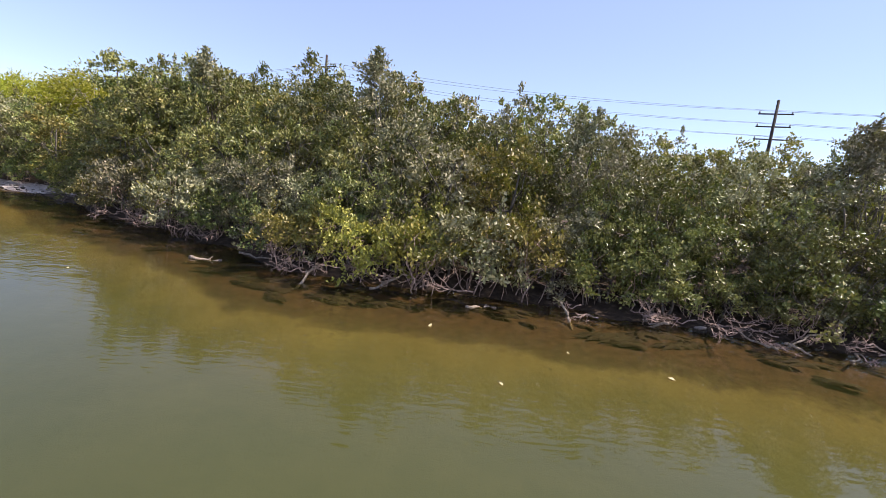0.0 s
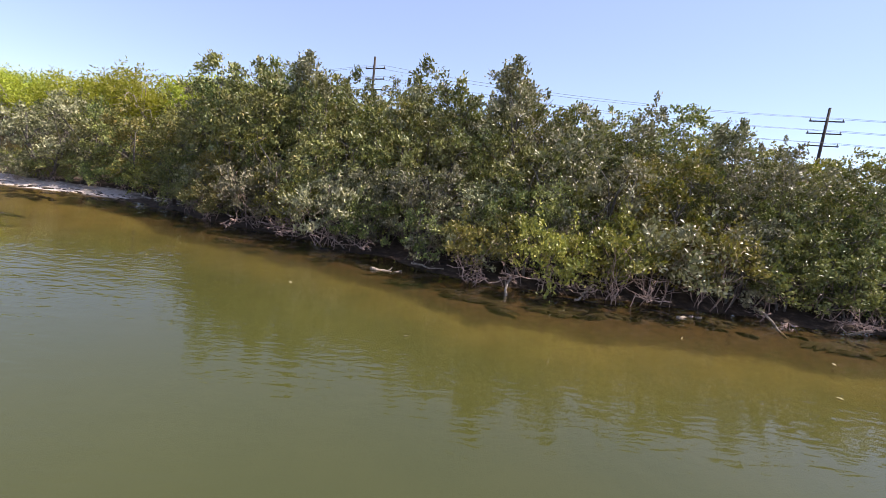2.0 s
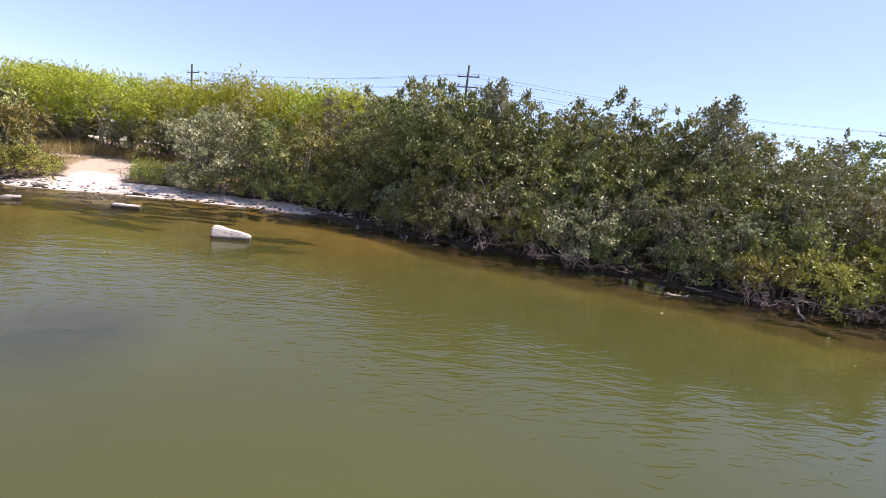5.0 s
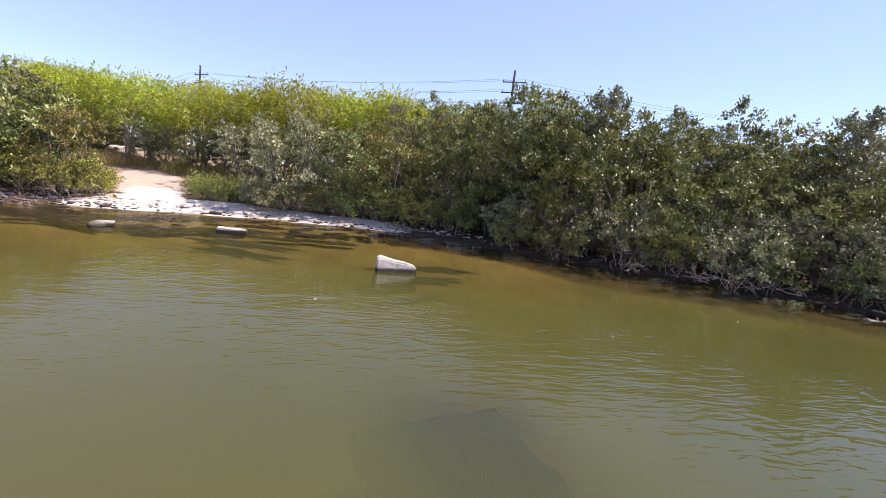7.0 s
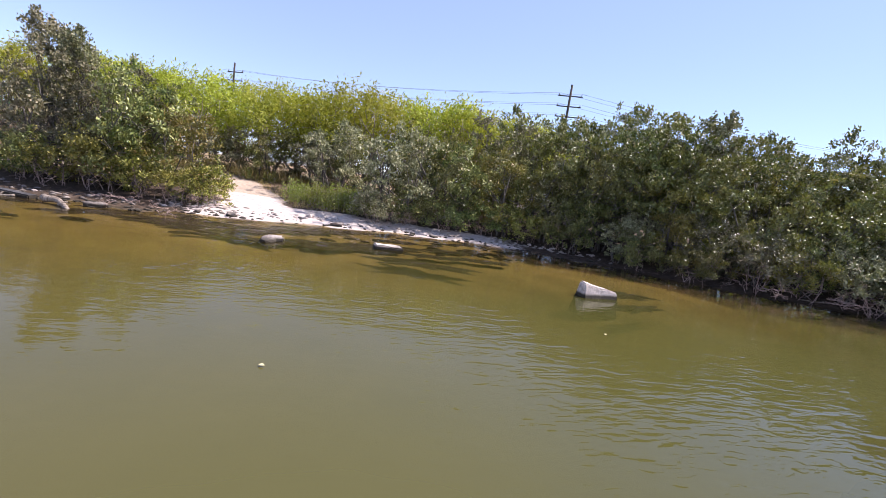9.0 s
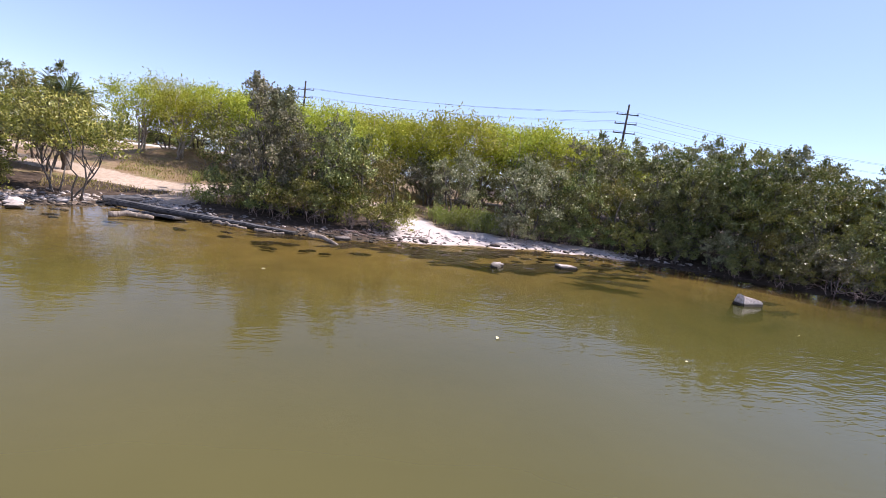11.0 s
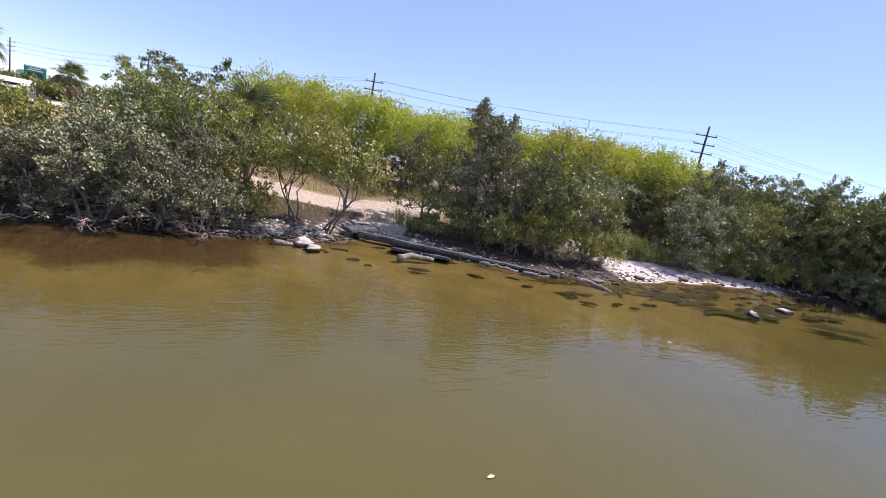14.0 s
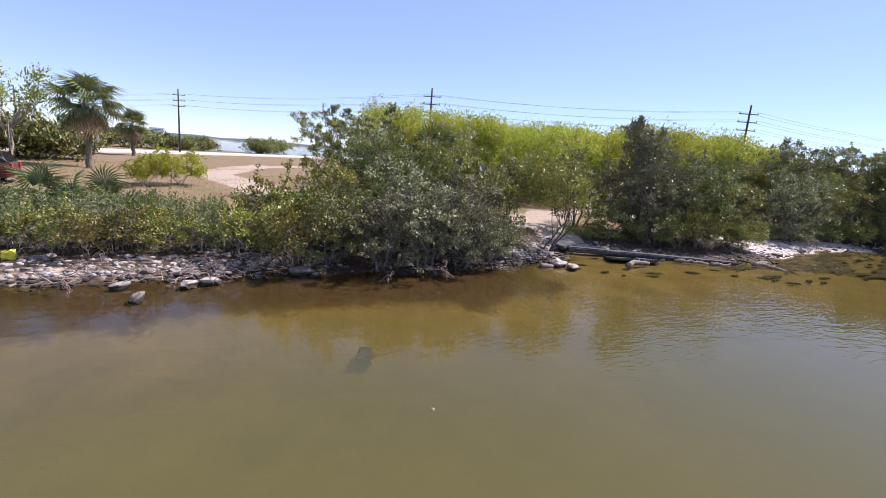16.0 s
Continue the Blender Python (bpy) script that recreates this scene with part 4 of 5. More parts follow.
# ---------------------------------------------------------------- weed in the shallows
def weed_mesh(seed, r):
    """A flat, ragged bed of weed."""
    rng = np.random.default_rng(seed)
    n = 40
    verts, faces = [], []
    for ring, (k, z) in enumerate(((1.0, -0.05), (0.8, 0.0), (0.4, 0.015))):
        for i in range(n):
            w = 2 * math.pi * i / n
            q = r * k * (1 + 0.75 * noise.noise(Vector((math.cos(w) * 1.9 + seed * 9.1, math.sin(w) * 1.9, 0))) + 0.9 * noise.noise(Vector((math.cos(w) * 7, math.sin(w) * 7 + seed, 4))))
            verts.append((q * 2.0 * math.cos(w), q * 0.62 * math.sin(w) + 0.12 * r * math.sin(3 * w + seed), z + rng.normal(0, 0.006)))
        if ring:
            a, b = (ring - 1) * n, ring * n
            faces += [(a + i, a + (i + 1) % n, b + (i + 1) % n, b + i) for i in range(n)]
    faces.append(tuple(2 * n + i for i in range(n)))
    return mesh_from("seaweed_patch", verts, faces, WEED, True)


WEEDS = [weed_mesh(k, 0.45) for k in range(5)]


def weed(x, y, z, size, turn):
    ob = new("seaweed_patch", WEEDS[int(abs(x * 7 + y * 3)) % 5])
    ob.matrix_basis = pose(x, y, z, 0, 0, turn) @ Matrix.Diagonal((size, size, 1, 1))
    tagged(ob, "dark brown seaweed patch under shallow water", "seaweed", "seaweed patches")


for x, y, s, w in [(-23.5, 19.5, 1.7, -12), (-18.0, 16.4, 1.0, 20), (-25.6, 21.6, 1.5, 5), (-24.4, 22.2, 1.3, 8), (-26.6, 20.9, 1.2, 5), (-29.1, 20.9, 1.5, -20), (-28.4, 23.2, 1.6, 8), (-30.4, 22.2, 1.6, 8), (-26.9, 24.0, 1.5, 6), (-22.8, 21.1, 0.9, 0), (-20.7, 23.0, 0.6, 8), (-21.5, 21.3, 0.7, 0), (-23.7, 23.7, 0.7, 5), (-27.6, 21.2, 1.3, 15), (-29.8, 22.2, 1.5, 20), (-31.4, 22.6, 1.8, 5), (-33.6, 22.9, 1.6, 30), (-36.6, 23.4, 1.4, 10), (-30.5, 23.2, 1.2, 0), (-17.6, 17.9, 1.1, 0), (-22.0, 22.6, 0.9, 0), (-20.8, 21.2, 0.8, 10)]:
    weed(x, y, -0.02, s, w)
for _ in range(90):
    x = rng.uniform(-46, -15)
    y = float(shore(x)) - rng.uniform(0.3, 1.6) - 3.0 * rng.uniform(0, 1) ** 2
    weed(x, y, rng.uniform(-0.035, -0.018), rng.uniform(0.1, 0.45), rng.uniform(-30, 30))
for _ in range(170):
    x = rng.uniform(-19, 15)
    y = float(shore(x)) - rng.uniform(-0.2, 1.2) - 1.4 * rng.uniform(0, 1) ** 2
    weed(x, y, min(max(gz(x, y) + 0.04, -0.06), -0.015), rng.uniform(0.2, 0.75), rng.uniform(-40, 20))


for _ in range(110):                     # the dark line of weed along the sand's edge
    x = rng.uniform(-38, -13.5)
    y = float(shore(x)) - rng.uniform(0.25, 1.25)
    slope = math.degrees(math.atan2(float(shore(x + 0.5)) - float(shore(x - 0.5)), 1.0))
    weed(x, y, rng.uniform(-0.035, -0.018), rng.uniform(0.2, 0.6), slope + rng.uniform(-15, 15))


# ---------------------------------------------------------------- palms
def fan_mesh(name, material, seed, droop):
    """One fan leaf of a cabbage palm: stalk and a spread of narrow blades."""
    rng = np.random.default_rng(seed)
    v, f = tubes([[((0, 0, 0), 0.02), ((0.45, 0, 0.1), 0.015), ((0.85, 0, 0.1), 0.01)]], 4)
    f = [tuple(q) for q in f]
    n = 22
    for i in range(n):
        w = math.radians(-118 + 236 * i / (n - 1))
        L = 0.95 * (0.75 + 0.25 * math.cos(w)) * rng.uniform(0.9, 1.08)
        d = Vector((math.cos(w), math.sin(w), 0))
        s = Vector((-math.sin(w), math.cos(w), 0))
        b = Vector((0.85, 0, 0.1))
        fold = 0.035
        p = len(v)
        if i == 0:
            hub = p
            v += [tuple(b)]
            p += 1
        mid, tip = b + d * L * 0.55 + Vector((0, 0, 0.10 - droop * 0.1)), b + d * L + Vector((0, 0, -0.12 - droop * rng.uniform(0.2, 0.45)))
        v += [tuple(mid + s * 0.036 + Vector((0, 0, fold))), tuple(mid - s * 0.036 + Vector((0, 0, fold))), tuple(mid), tuple(tip)]
        f += [(hub, p + 2, p), (hub, p + 1, p + 2), (p, p + 2, p + 3), (p + 2, p + 1, p + 3)]
    return mesh_from(name, v, f, material)


FAN = [fan_mesh("frond", LEAF_PALM, 1, 0.2), fan_mesh("frond", LEAF_PALM, 2, 0.7)]
FAN_DEAD = fan_mesh("dead_frond", LEAF_DEAD, 3, 1.0)


def palm(name, x, y, trunk, size, seed, label, live=40, dead=16, category="palm"):
    rng = np.random.default_rng(seed)
    root = thing(name, pose(x, y, gz(x, y), 0, 0, rng.uniform(0, 360)), label, category)
    if trunk > 0.3:
        pth = [((0.05 * math.sin(k), 0.04 * math.cos(k * 1.7), -0.2 + (trunk + 0.3) * k / 12), (0.20 if k % 2 else 0.185) * (1.15 if k == 0 else 1)) for k in range(13)]
        v, f = tubes([pth], 12)
        child("trunk", mesh_from("trunk", v, f, BARK_PALM, True), root)
    for i in range(live):
        el = 82 - 150 * (i / live) ** 0.9 + rng.uniform(-12, 12)
        m = pose(0, 0, trunk, 0, 0, i * 137.5) @ pose(0, 0, 0, 0, -el, 0) @ Matrix.Scale(size * rng.uniform(0.72, 1.15), 4)
        child("frond", FAN[i % 2], root, m=m @ pose(0, 0, 0, rng.uniform(-30, 30), 0, 0))
    for i in range(dead):
        m = pose(0, 0, trunk - 0.15, 0, 0, i * 137.5 + 40) @ pose(0, 0, 0, 0, rng.uniform(40, 85), 0) @ Matrix.Scale(size * rng.uniform(0.7, 1.0), 4)
        child("dead_frond", FAN_DEAD, root, "hanging dry tan frond" if i == 0 else "", m=m)
    return root


palm("cabbage_palm", -67.8, 52.0, 4.5, 1.48, 1, "cabbage palm with a skirt of dry fronds on the turf", 36, 20)
palm("cabbage_palm", -68.3, 74.2, 3.4, 1.2, 2, "cabbage palm with a round crown near the road", 36, 10)
palm("cabbage_palm", -48.7, 33.4, 3.0, 1.25, 3, "cabbage palm half hidden behind mangroves", 30, 14)
palm("cabbage_palm", -19.6, 37.5, 2.6, 1.2, 8, "cabbage palm half hidden among the lead trees", 28, 10)
palm("cabbage_palm", -27.0, 38.5, 2.2, 1.2, 9, "cabbage palm half hidden among the lead trees", 28, 10)
for k, (x, y) in enumerate([(-64.2, 32.2), (-65.4, 32.9), (-63.3, 33.2)]):
    palm("saw_palmetto", x, y, 0.15, 0.95, 20 + k, "low saw palmetto with stiff green fans", 22, 4, "palmetto")

# ---------------------------------------------------------------- open trees and scrub
OPEN = broad_tree("open_mangrove", 91, 4.3, 1.7, 1.7, 13, 0.55, LEAF_LIGHT, BARK_GREY, "young mangrove with bare grey stems and thin crown", "tree", stems=3, per_area=84, per_twig=10, length=0.15, width=0.08, trunk_r=0.045, shoots=2)
put(OPEN, -45.5, 27.0, gz(-45.5, 27.0), 0, 1.0)
put(OPEN, -46.6, 27.8, gz(-46.6, 27.8), 150, 0.95)
SPRIG = broad_tree("black_mangrove", 95, 6.9, 0.85, 5.1, 8, 0.24, LEAF_GREY, BARK_GREY, "slender mangrove reaching above the bushes", "tree", stems=3, per_area=70, per_twig=10, length=0.17, width=0.09, trunk_r=0.05, shoots=7)
for x, y, s, w in [(-38.3, 29.0, 0.9, 0), (-37.3, 29.0, 0.84, 80), (-0.2, 19.9, 0.93, 40), (15.0, 15.2, 0.8, 60), (15.6, 16.4, 0.76, 20), (7.2, 18.2, 0.74, 100), (-9.0, 24.6, 0.98, 60)]:
    put(SPRIG, x, y, gz(x, y), w, s)
ACACIA = broad_tree("shade_tree", 97, 6.6, 2.7, 3.4, 13, 0.75, LEAF_HERB, BARK_PALE, "thin leafed shade tree with a pale forked trunk", "tree", stems=2, per_area=26, per_twig=11, length=0.2, width=0.08, trunk_r=0.12, shoots=2, spread=0.2)
put(ACACIA, -68.9, 40.2, gz(-68.9, 40.2), 30, 0.84)
YELLOW = broad_tree("yellow_shrub", 99, 2.2, 1.5, 0.3, 10, 0.6, LEAF_YELLOW, BARK_PALE, "bright yellow green shrub on the turf", "bush", stems=4, per_area=60, per_twig=12, length=0.17, width=0.08, trunk_r=0.03, shoots=3)
put(YELLOW, -61.5, 41.5, gz(-61.5, 41.5), 0, 0.85)
put(YELLOW, -62.9, 40.4, gz(-62.9, 40.4), 90, 0.65)


def herb(name, seed, tall, leaf, label):
    """A tuft of upright leafy stems."""
    rng = np.random.default_rng(seed)
    root = thing(name, Matrix.Identity(4), label, "herb", "low scrub")
    P, A, stems = [], [], []
    for _ in range(26):
        b = rng.normal(0, 0.28, 2)
        h = tall * rng.uniform(0.6, 1.1)
        lean = rng.normal(0, 0.12, 2)
        k = 20
        u = rng.uniform(0.15, 1, k)
        P.append(np.stack([b[0] + lean[0] * u, b[1] + lean[1] * u, h * u], 1))
        A.append(rng.normal(0, 1, (k, 3)) + np.array([0, 0, 0.6]))
        stems.append([((b[0], b[1], -0.05), 0.006), ((b[0] + lean[0], b[1] + lean[1], h), 0.003)])
    v, f = leaves(np.concatenate(P), np.concatenate(A), 0.12, 0.05, rng)
    tagged(child("leafage", fast_mesh("leafage", v, f, leaf), root), kind="stuff")
    v, f = tubes(stems, 3)
    tagged(child("stalk", mesh_from("stalk", v, f, BARK_PALE), root), kind="stuff")
    return root


HERB = herb("green_herb", 1, 0.95, LEAF_HERB, "tuft of tall light green herbs beside the sand")
SAGE = herb("sage_herb", 2, 1.15, LEAF_SAGE, "tuft of grey green scrub on the bank")
rng = np.random.default_rng(9)
for _ in range(30):
    x, y = rng.uniform(-28.4, -24.2), rng.uniform(28.2, 31.0)
    put(HERB, x, y, gz(x, y), rng.uniform(0, 360), rng.uniform(0.8, 1.15))
for x, y in [(-33.6, 29.0), (-32.8, 29.8), (-31.6, 28.0), (-41.5, 30.0), (-40.9, 29.2), (-42.6, 34.8), (-41.4, 36.6), (-30.2, 35.6), (-31.6, 36.4), (-38.0, 37.4)]:
    put(HERB, x, y, gz(x, y), 50 * x, 0.8)
for _ in range(120):
    x, y = rng.uniform(-73, -57.5), rng.uniform(27.2, 32.0)
    put(SAGE, x, y, gz(x, y), rng.uniform(0, 360), rng.uniform(0.75, 1.1))


def grass(name, count, x0, x1, y0, y1, tall, material, label, seed, keep):
    """Blades of grass strewn over a stretch of ground."""
    rng = np.random.default_rng(seed)
    x, y = rng.uniform(x0, x1, count), rng.uniform(y0, y1, count)
    on = keep(x, y)
    x, y = x[on], y[on]
    p = np.stack([x, y, height(x, y) - 0.02], 1)
    a = rng.normal(0, 0.35, (len(x), 3)) + np.array([0, 0, 1.0])
    v, f = leaves(p, a, tall, 0.03, rng)
    tagged(new(name, fast_mesh(name, v, f, material)), label, "grass", kind="stuff")


def off_track(x, y):
    t = np.maximum(along(x, y, [(-29, 26.5), (-30.5, 30), (-32, 34)], 1.3), along(x, y, [(-32, 32), (-34, 40), (-40, 33.5), (-46, 33), (-56, 38)], 1.6))
    return (t < 0.3) & (y - shore(x) > 3.0) & (wobble(x * 0.6, y * 0.6) > -0.25)


grass("dry_grass", 26000, -48, -24, 28, 48, 0.22, GRASS_DRY, "dry tan grass beside the dirt track", 3, off_track)
grass("green_grass", 9000, -48, -24, 28, 42, 0.2, LEAF_HERB, "short green grass beside the dirt track", 4, lambda x, y: off_track(x, y) & (wobble(x * 0.9 + 3, y * 0.9) > 0.1))
grass("tall_dry_grass", 3200, -39, -28, 36.0, 39.6, 0.95, GRASS_DRY, "tall dry tan grass at the foot of the lead trees", 6, lambda x, y: wobble(x * 1.3, y * 1.1) > -0.2)
grass("turf_grass", 9000, -76, -50, 32, 62, 0.13, GRASS_DRY, "parched short turf", 5, lambda x, y: wobble(x * 0.4, y * 0.4) > -0.3)

# ---------------------------------------------------------------- the road, its sign and what stands by it
ROAD = [(-120, 40), (-92, 60), (-74, 80), (-60, 100), (-44, 120), (-10, 160)]
left, right = [], []
for i, (x, y) in enumerate(ROAD):
    a, b = Vector(ROAD[max(0, i - 1)]), Vector(ROAD[min(len(ROAD) - 1, i + 1)])
    n = Vector((-(b - a).y, (b - a).x)).normalized()
    left.append((x + n.x * 4, y + n.y * 4, 1.42))
    right.append((x - n.x * 4, y - n.y * 4, 1.42))
rv = left + right + [(p[0], p[1], 0.6) for p in left] + [(p[0], p[1], 0.6) for p in right]
k = len(ROAD)
rf = []
for i in range(k - 1):
    rf += [(i, k + i, k + i + 1, i + 1), (k + i, 3 * k + i, 3 * k + i + 1, k + i + 1), (i + 1, 2 * k + i + 1, 2 * k + i, i)]
tagged(new("road", mesh_from("road", rv, rf, plain_material("road_pale", (0.52, 0.48, 0.43), 0.9, vary=0.15, scale=0.5))), "pale sun-bleached road behind the turf", "road", kind="structure")

SIGN_GREEN = plain_material("sign_green", (0.01, 0.22, 0.14), 0.4, vary=0.05)
SIGN_WHITE = plain_material("sign_white", (0.75, 0.78, 0.76), 0.4, vary=0.05)
SIGN_DARK = plain_material("sign_screen", (0.03, 0.04, 0.05), 0.4, vary=0.1)
STEEL = plain_material("galvanised_steel", (0.45, 0.46, 0.47), 0.45, 0.7, vary=0.15)


def slab(size, at, bevel=0.0):
    bm = bmesh.new()
    bmesh.ops.create_cube(bm, size=1, matrix=Matrix.Translation(at) @ Matrix.Diagonal((*size, 1)))
    if bevel:
        bmesh.ops.bevel(bm, geom=bm.edges[:], offset=bevel, segments=2, affect="EDGES")
    return bm


SX, SY = -79.4, 96.6
sign = thing("road_sign", pose(SX, SY, 1.0, 0, 0, 14), "green road sign with a dark message screen on posts", "sign")
panel = part("panel", slab((2.5, 0.12, 2.2), (0, 0, 3.5), 0.03), SIGN_GREEN, sign)
part("screen", slab((1.8, 0.05, 0.85), (0, -0.085, 3.25), 0.01), SIGN_DARK, panel, "dark message screen")
for w, z in ((1.2, 4.28), (1.8, 4.0)):
    part("lettering_bar", slab((w, 0.03, 0.12), (0, -0.075, z)), SIGN_WHITE, panel, "white bar of lettering")
part("border", slab((2.3, 0.03, 0.06), (0, -0.075, 4.5)), SIGN_WHITE, panel, "white border line")
for sx in (-0.8, 0.8):
    part("post", slab((0.16, 0.16, 3.6), (sx, 0.15, 1.5), 0.01), STEEL, sign)

PAINT_RED = plain_material("car_paint_dark_red", (0.10, 0.012, 0.014), 0.25, vary=0.05)
PAINT_WHITE = plain_material("van_paint_white", (0.75, 0.75, 0.74), 0.3, vary=0.05)
PAINT_SCARLET = plain_material("truck_paint_red", (0.45, 0.05, 0.03), 0.3, vary=0.05)
TYRE = plain_material("tyre_rubber", (0.02, 0.02, 0.02), 0.9)
GLASS_DARK = plain_material("tinted_glass", (0.012, 0.014, 0.016), 0.06, vary=0.0)
LAMP_RED = plain_material("tail_lamp", (0.35, 0.02, 0.02), 0.2)
BIN_GREEN = plain_material("dumpster_green", (0.02, 0.045, 0.035), 0.5)


def loft(sections, material, name, parent, label=""):
    """A body swept through cross sections of (x, half width, low, high, inset of the top)."""
    vs, fs = [], []
    for x, w, lo, hi, inset in sections:
        vs += [(x, -w, lo), (x, w, lo), (x, w, lo + (hi - lo) * 0.55), (x, w - inset, hi), (x, -w + inset, hi), (x, -w, lo + (hi - lo) * 0.55)]
    for i in range(len(sections) - 1):
        for j in range(6):
            a, b = i * 6 + j, i * 6 + (j + 1) % 6
            fs.append((a, b, b + 6, a + 6))
    fs += [tuple(range(5, -1, -1)), tuple((len(sections) - 1) * 6 + j for j in range(6))]
    return child(name, mesh_from(name, vs, fs, material), parent, label)


def vehicle(name, x, y, turn, paint, label, category, L, W, H, boxy):
    root = thing(name, pose(x, y, gz(x, y), 0, 0, turn), label, category)
    if boxy:
        loft([(-L / 2, W / 2 * 0.96, 0.45, H * 0.97, 0.06), (-L / 2 + 0.1, W / 2, 0.4, H, 0.08), (L / 2 - 1.3, W / 2, 0.4, H, 0.08), (L / 2 - 0.7, W / 2, 0.4, H * 0.62, 0.1), (L / 2, W / 2 * 0.94, 0.45, H * 0.45, 0.06)], paint, "body", root)
        for sy in (-1, 1):
            part("side_window", slab((L * 0.4, 0.03, H * 0.2), (-0.2, sy * (W / 2 - 0.02), H * 0.68)), GLASS_DARK, root, "dark side window")
    else:
        loft([(-L / 2, W / 2 * 0.92, 0.42, 0.95, 0.04), (-L / 2 + 0.15, W / 2, 0.32, 1.05, 0.05), (L * 0.12, W / 2, 0.30, 1.02, 0.05), (L / 2 - 0.25, W / 2 * 0.97, 0.32, 0.88, 0.07), (L / 2, W / 2 * 0.88, 0.42, 0.72, 0.06)], paint, "body", root)
        loft([(-L / 2 + 0.08, W / 2 - 0.12, 1.0, 1.05, 0.0), (-L / 2 + 0.35, W / 2 - 0.06, 1.0, H - 0.03, 0.16), (-0.2, W / 2 - 0.06, 1.0, H, 0.18), (L * 0.1, W / 2 - 0.06, 1.0, H - 0.06, 0.2), (L * 0.27, W / 2 - 0.1, 0.98, 1.02, 0.0)], GLASS_DARK, "cabin_glass", root, "dark tinted windows")
        part("roof", slab((L * 0.46, W - 0.42, 0.05), (-L * 0.13, 0, H + 0.01), 0.02), paint, root)
        for sx in (-L / 2 + 0.33, -0.35, L * 0.11):
            for sy in (-1, 1):
                part("pillar", slab((0.09, 0.05, H - 1.0), (sx, sy * (W / 2 - 0.13), (H + 1.0) / 2)), paint, root)
        for sy in (-1, 1):
            part("tail_light", slab((0.06, 0.22, 0.28), (-L / 2 - 0.01, sy * (W / 2 - 0.2), 0.86), 0.02), LAMP_RED, root, "red tail light")
            part("door_mirror", slab((0.1, 0.16, 0.13), (L * 0.14, sy * (W / 2 + 0.06), 1.06), 0.03), paint, root)
        part("bumper", slab((0.16, W * 0.92, 0.22), (-L / 2 - 0.03, 0, 0.5), 0.04), TYRE, root, "dark rear bumper")
    r = 0.34 if not boxy else 0.4
    for sx in (-L * 0.31, L * 0.32):
        for sy in (-1, 1):
            v, f = tubes([[((0, -0.11, 0), r * 0.92), ((0, -0.09, 0), r), ((0, 0.09, 0), r), ((0, 0.11, 0), r * 0.92)]], 20)
            wheel = child("wheel", mesh_from("wheel", v, f, TYRE, True), root, m=pose(sx, sy * (W / 2 - 0.1), r))
            v, f = tubes([[((0, sy * 0.10, 0), r * 0.55), ((0, sy * 0.125, 0), r * 0.5)]], 12)
            child("rim", mesh_from("rim", v, f, STEEL, True), wheel, "grey steel rim")
    return root


vehicle("car", -70.3, 39.3, 185, PAINT_RED, "dark red estate car parked on the turf", "car", 4.5, 1.8, 1.5, False)
vehicle("van", -78.0, 72.0, 55, PAINT_SCARLET, "red and white van parked by the road", "van", 5.5, 2.1, 2.4, True)
vehicle("van", -74.0, 73.0, 230, PAINT_WHITE, "white van parked by the road", "van", 5.5, 2.1, 2.3, True)
bin_ = thing("dumpster", pose(-72.3, 71.0, gz(-72.3, 71.0), 0, 0, 10), "dark green steel dumpster on the turf", "dumpster")
part("container", slab((2.0, 1.3, 1.1), (0, 0, 0.7), 0.04), BIN_GREEN, bin_)
part("lid", slab((2.06, 1.36, 0.07), (0, 0, 1.29), 0.02), TYRE, bin_, "black plastic lid")
for sx in (-0.8, 0.8):
    part("skid", slab((0.12, 1.2, 0.16), (sx, 0, 0.08)), TYRE, bin_)

BAG = plain_material("plastic_yellow", (0.75, 0.62, 0.05), 0.4, vary=0.15)
bag = new("plastic_bag", stone_mesh("plastic_bag", 9, 0.15, 0.11, 0.13, BAG, 3, 0.25))
bag.matrix_basis = pose(-64.4, 26.6, gz(-64.4, 26.6) + 0.12, 0, 0, 20)
tagged(bag, "crumpled yellow plastic bag on the rubble", "bag")

# ---------------------------------------------------------------- the distance
FAR_BUSH = broad_tree("roadside_bush", 120, 2.6, 2.4, 0.1, 9, 1.1, LEAF_DARK, BARK_GREY, "dark green bush beyond the road", "bush", stems=3, per_area=6, per_twig=10, length=0.45, width=0.22, spread=0.3, shoots=0)
rng = np.random.default_rng(31)
for x, y, s in [(-72.5, 58, 1.0), (-75.5, 57, 1.1), (-78.5, 58, 1.0), (-74.0, 60, 1.05), (-82, 60, 1.1), (-70.5, 60.5, 0.7), (-86, 62, 1.2)]:
    put(FAR_BUSH, x, y, gz(x, y), 40 * x, s)
for u in np.linspace(0, 1, 26):
    x = -104 + 56 * u + rng.uniform(-1.5, 1.5)
    y = 76 + 50 * u + rng.uniform(-1, 3)
    if x > -60 and x < -52:
        continue
    put(FAR_BUSH, x, y, 1.1, rng.uniform(0, 360), rng.uniform(0.75, 1.2))

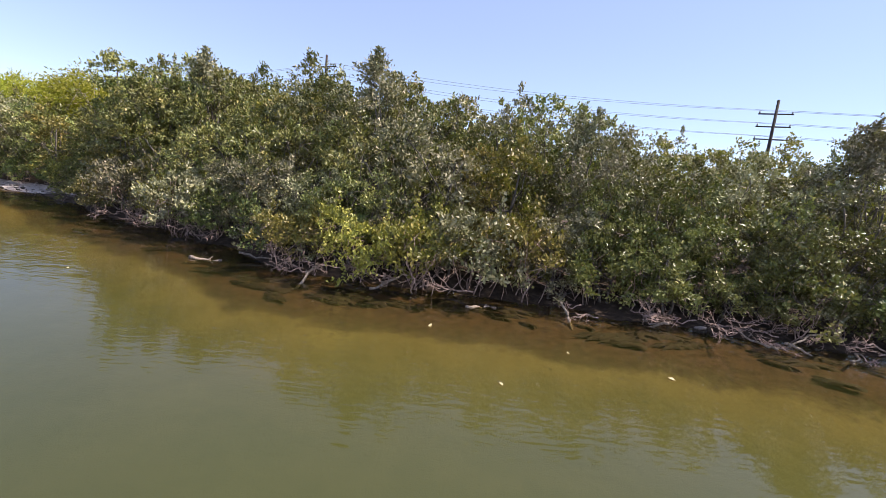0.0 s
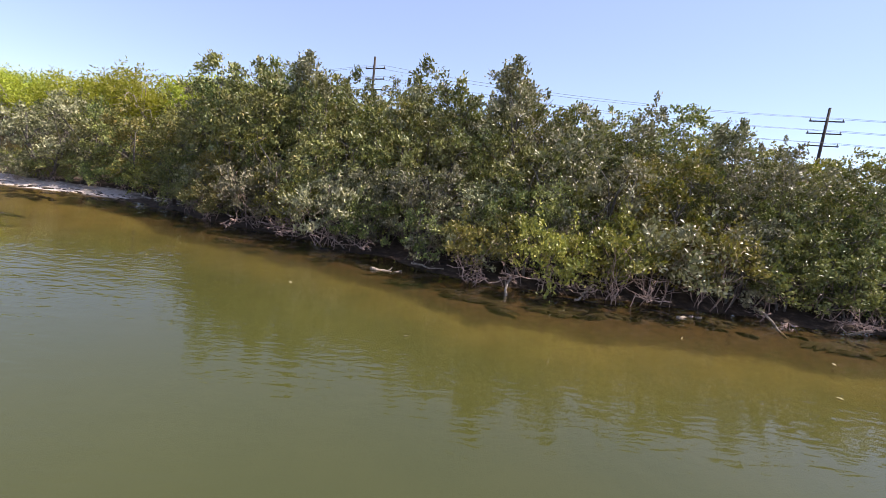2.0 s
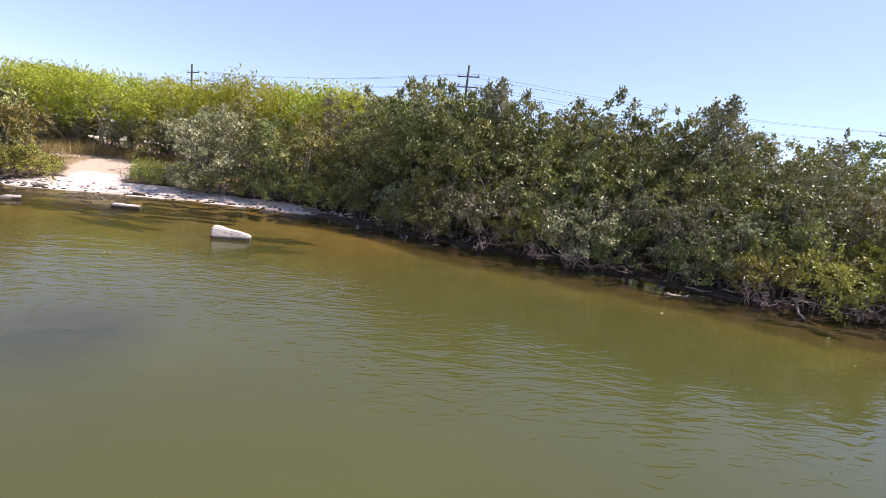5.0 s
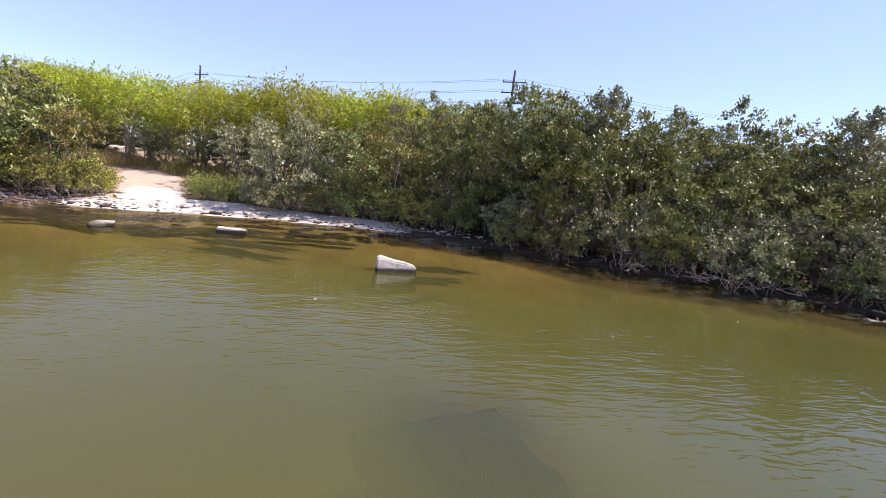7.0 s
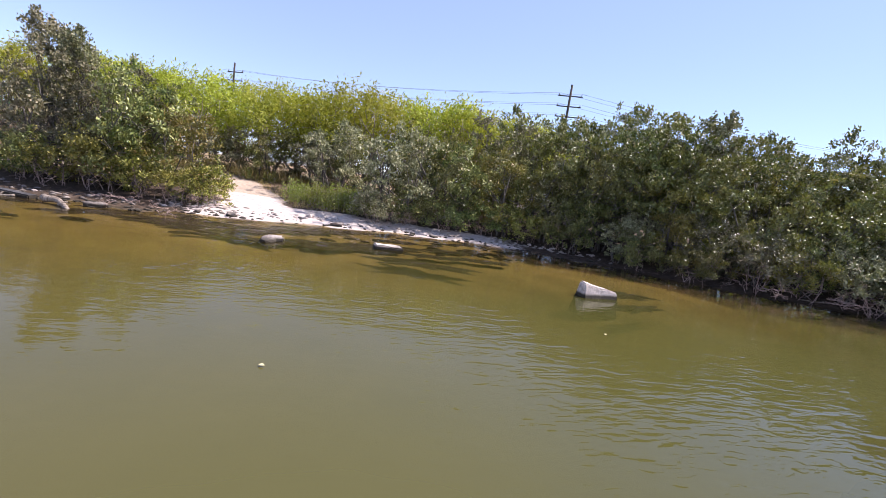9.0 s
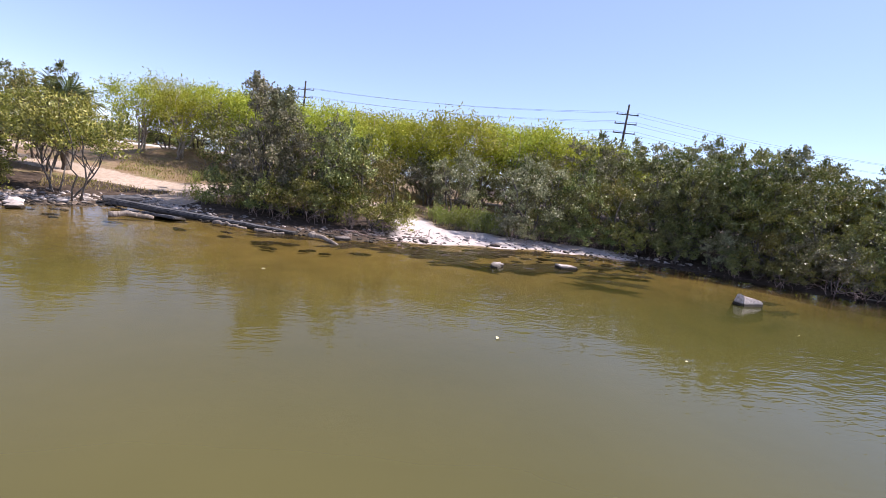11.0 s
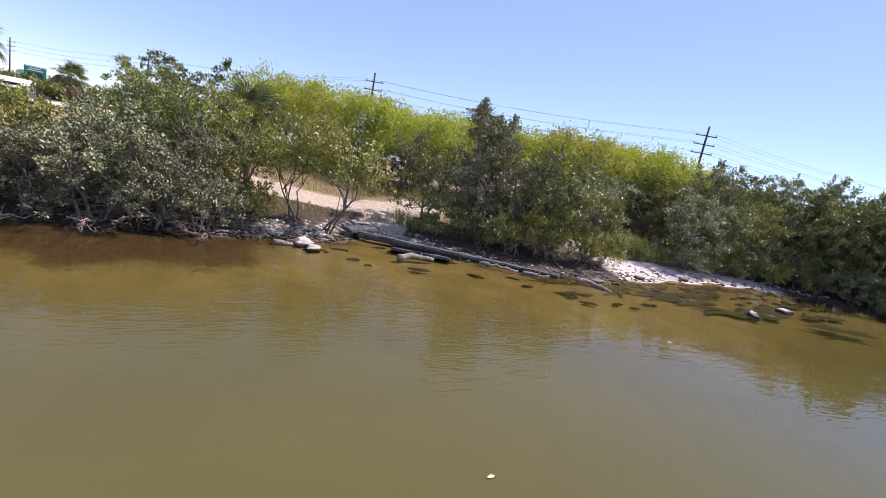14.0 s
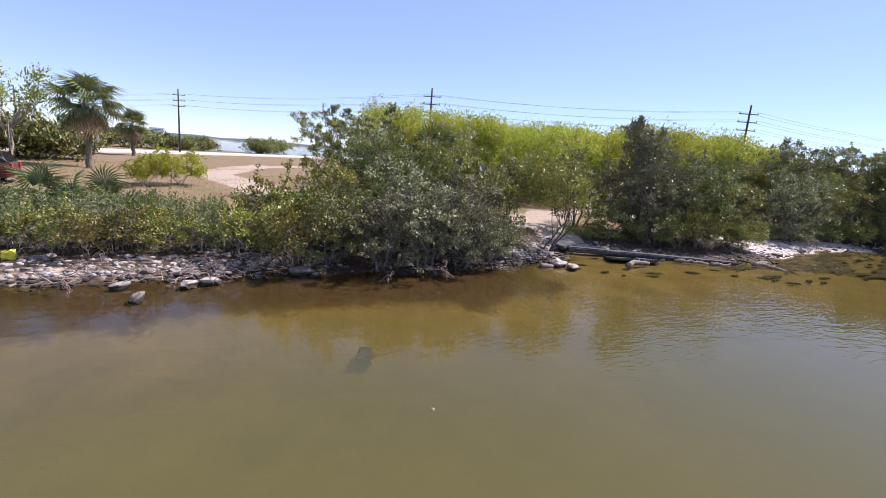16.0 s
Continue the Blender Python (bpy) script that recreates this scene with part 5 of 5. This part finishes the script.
# the far shore of the bay: a low wooded rise with a few pale blocks of flats
xs = np.linspace(-2600, 2200, 240)
base = 2400 + 200 * np.sin(xs / 700)
tops = 9 + 5 * np.array([noise.noise(Vector((x / 130, 0, 0))) + 0.5 * noise.noise(Vector((x / 30, 4, 0))) for x in xs])
vs = [(x, y, -1) for x, y in zip(xs, base)] + [(x, y + 10, max(2, t)) for x, y, t in zip(xs, base, tops)] + [(x, y + 140, -1) for x, y in zip(xs, base)]
n = len(xs)
fs = [(r * n + i, r * n + i + 1, (r + 1) * n + i + 1, (r + 1) * n + i) for r in range(2) for i in range(n - 1)]
tagged(new("backdrop", mesh_from("backdrop", vs, fs, plain_material("far_woods", (0.10, 0.13, 0.13), 1.0, vary=0.3, scale=0.03))), "hazy low wooded shore across the bay", "backdrop", kind="structure")
for k, (x, w, h) in enumerate([(-820, 60, 26), (-700, 30, 34), (-560, 80, 18), (-300, 50, 24), (-1100, 70, 22)]):
    hotel = thing("apartment_building", pose(x, 2330 + 200 * math.sin(x / 700), 0), "pale apartment building far across the bay", "building", "far buildings")
    part("wall", slab((w, 18, h), (0, 0, h / 2)), SIGN_WHITE, hotel)
    part("roof", slab((w + 1, 19, 1.2), (0, 0, h + 0.6)), STEEL, hotel)
    for r in range(int(h // 5)):
        part("window", slab((w * 0.9, 0.6, 1.6), (0, -9.1, 3 + r * 5)), GLASS_DARK, hotel, "dark band of windows" if r == 0 else "")

# specks of foam and drifting leaves
FLOAT = plain_material("drifting_leaf", (0.55, 0.48, 0.28), 0.7)
rng = np.random.default_rng(12)
for k, (x, y) in enumerate([(-0.3, 12.0), (2.4, 11.2), (5.2, 10.4), (-6.2, 12.6), (-3.4, 9.8), (-10.2, 14.0), (-14.8, 12.4), (-27.2, 11.6), (-31.4, 12.6), (-56.0, 16.4), (6.9, 9.6), (-45.0, 13.0), (-20.8, 13.8), (3.6, 8.8), (-36.8, 17.5)]):
    v, f = leaves(np.array([[0, 0, 0.0]]), np.array([[1.0, 0, 0.05]]), 0.12, 0.07, rng)
    ob = new("drifting_leaf", fast_mesh("drifting_leaf", v, f, FLOAT))
    ob.matrix_basis = pose(x, y, 0.012, 0, 0, 50 * k)
    tagged(ob, "small dry leaf drifting on the water", "leaf", "drifting leaves")

for proto, m in PROTO_POSE:
    proto.matrix_basis = m
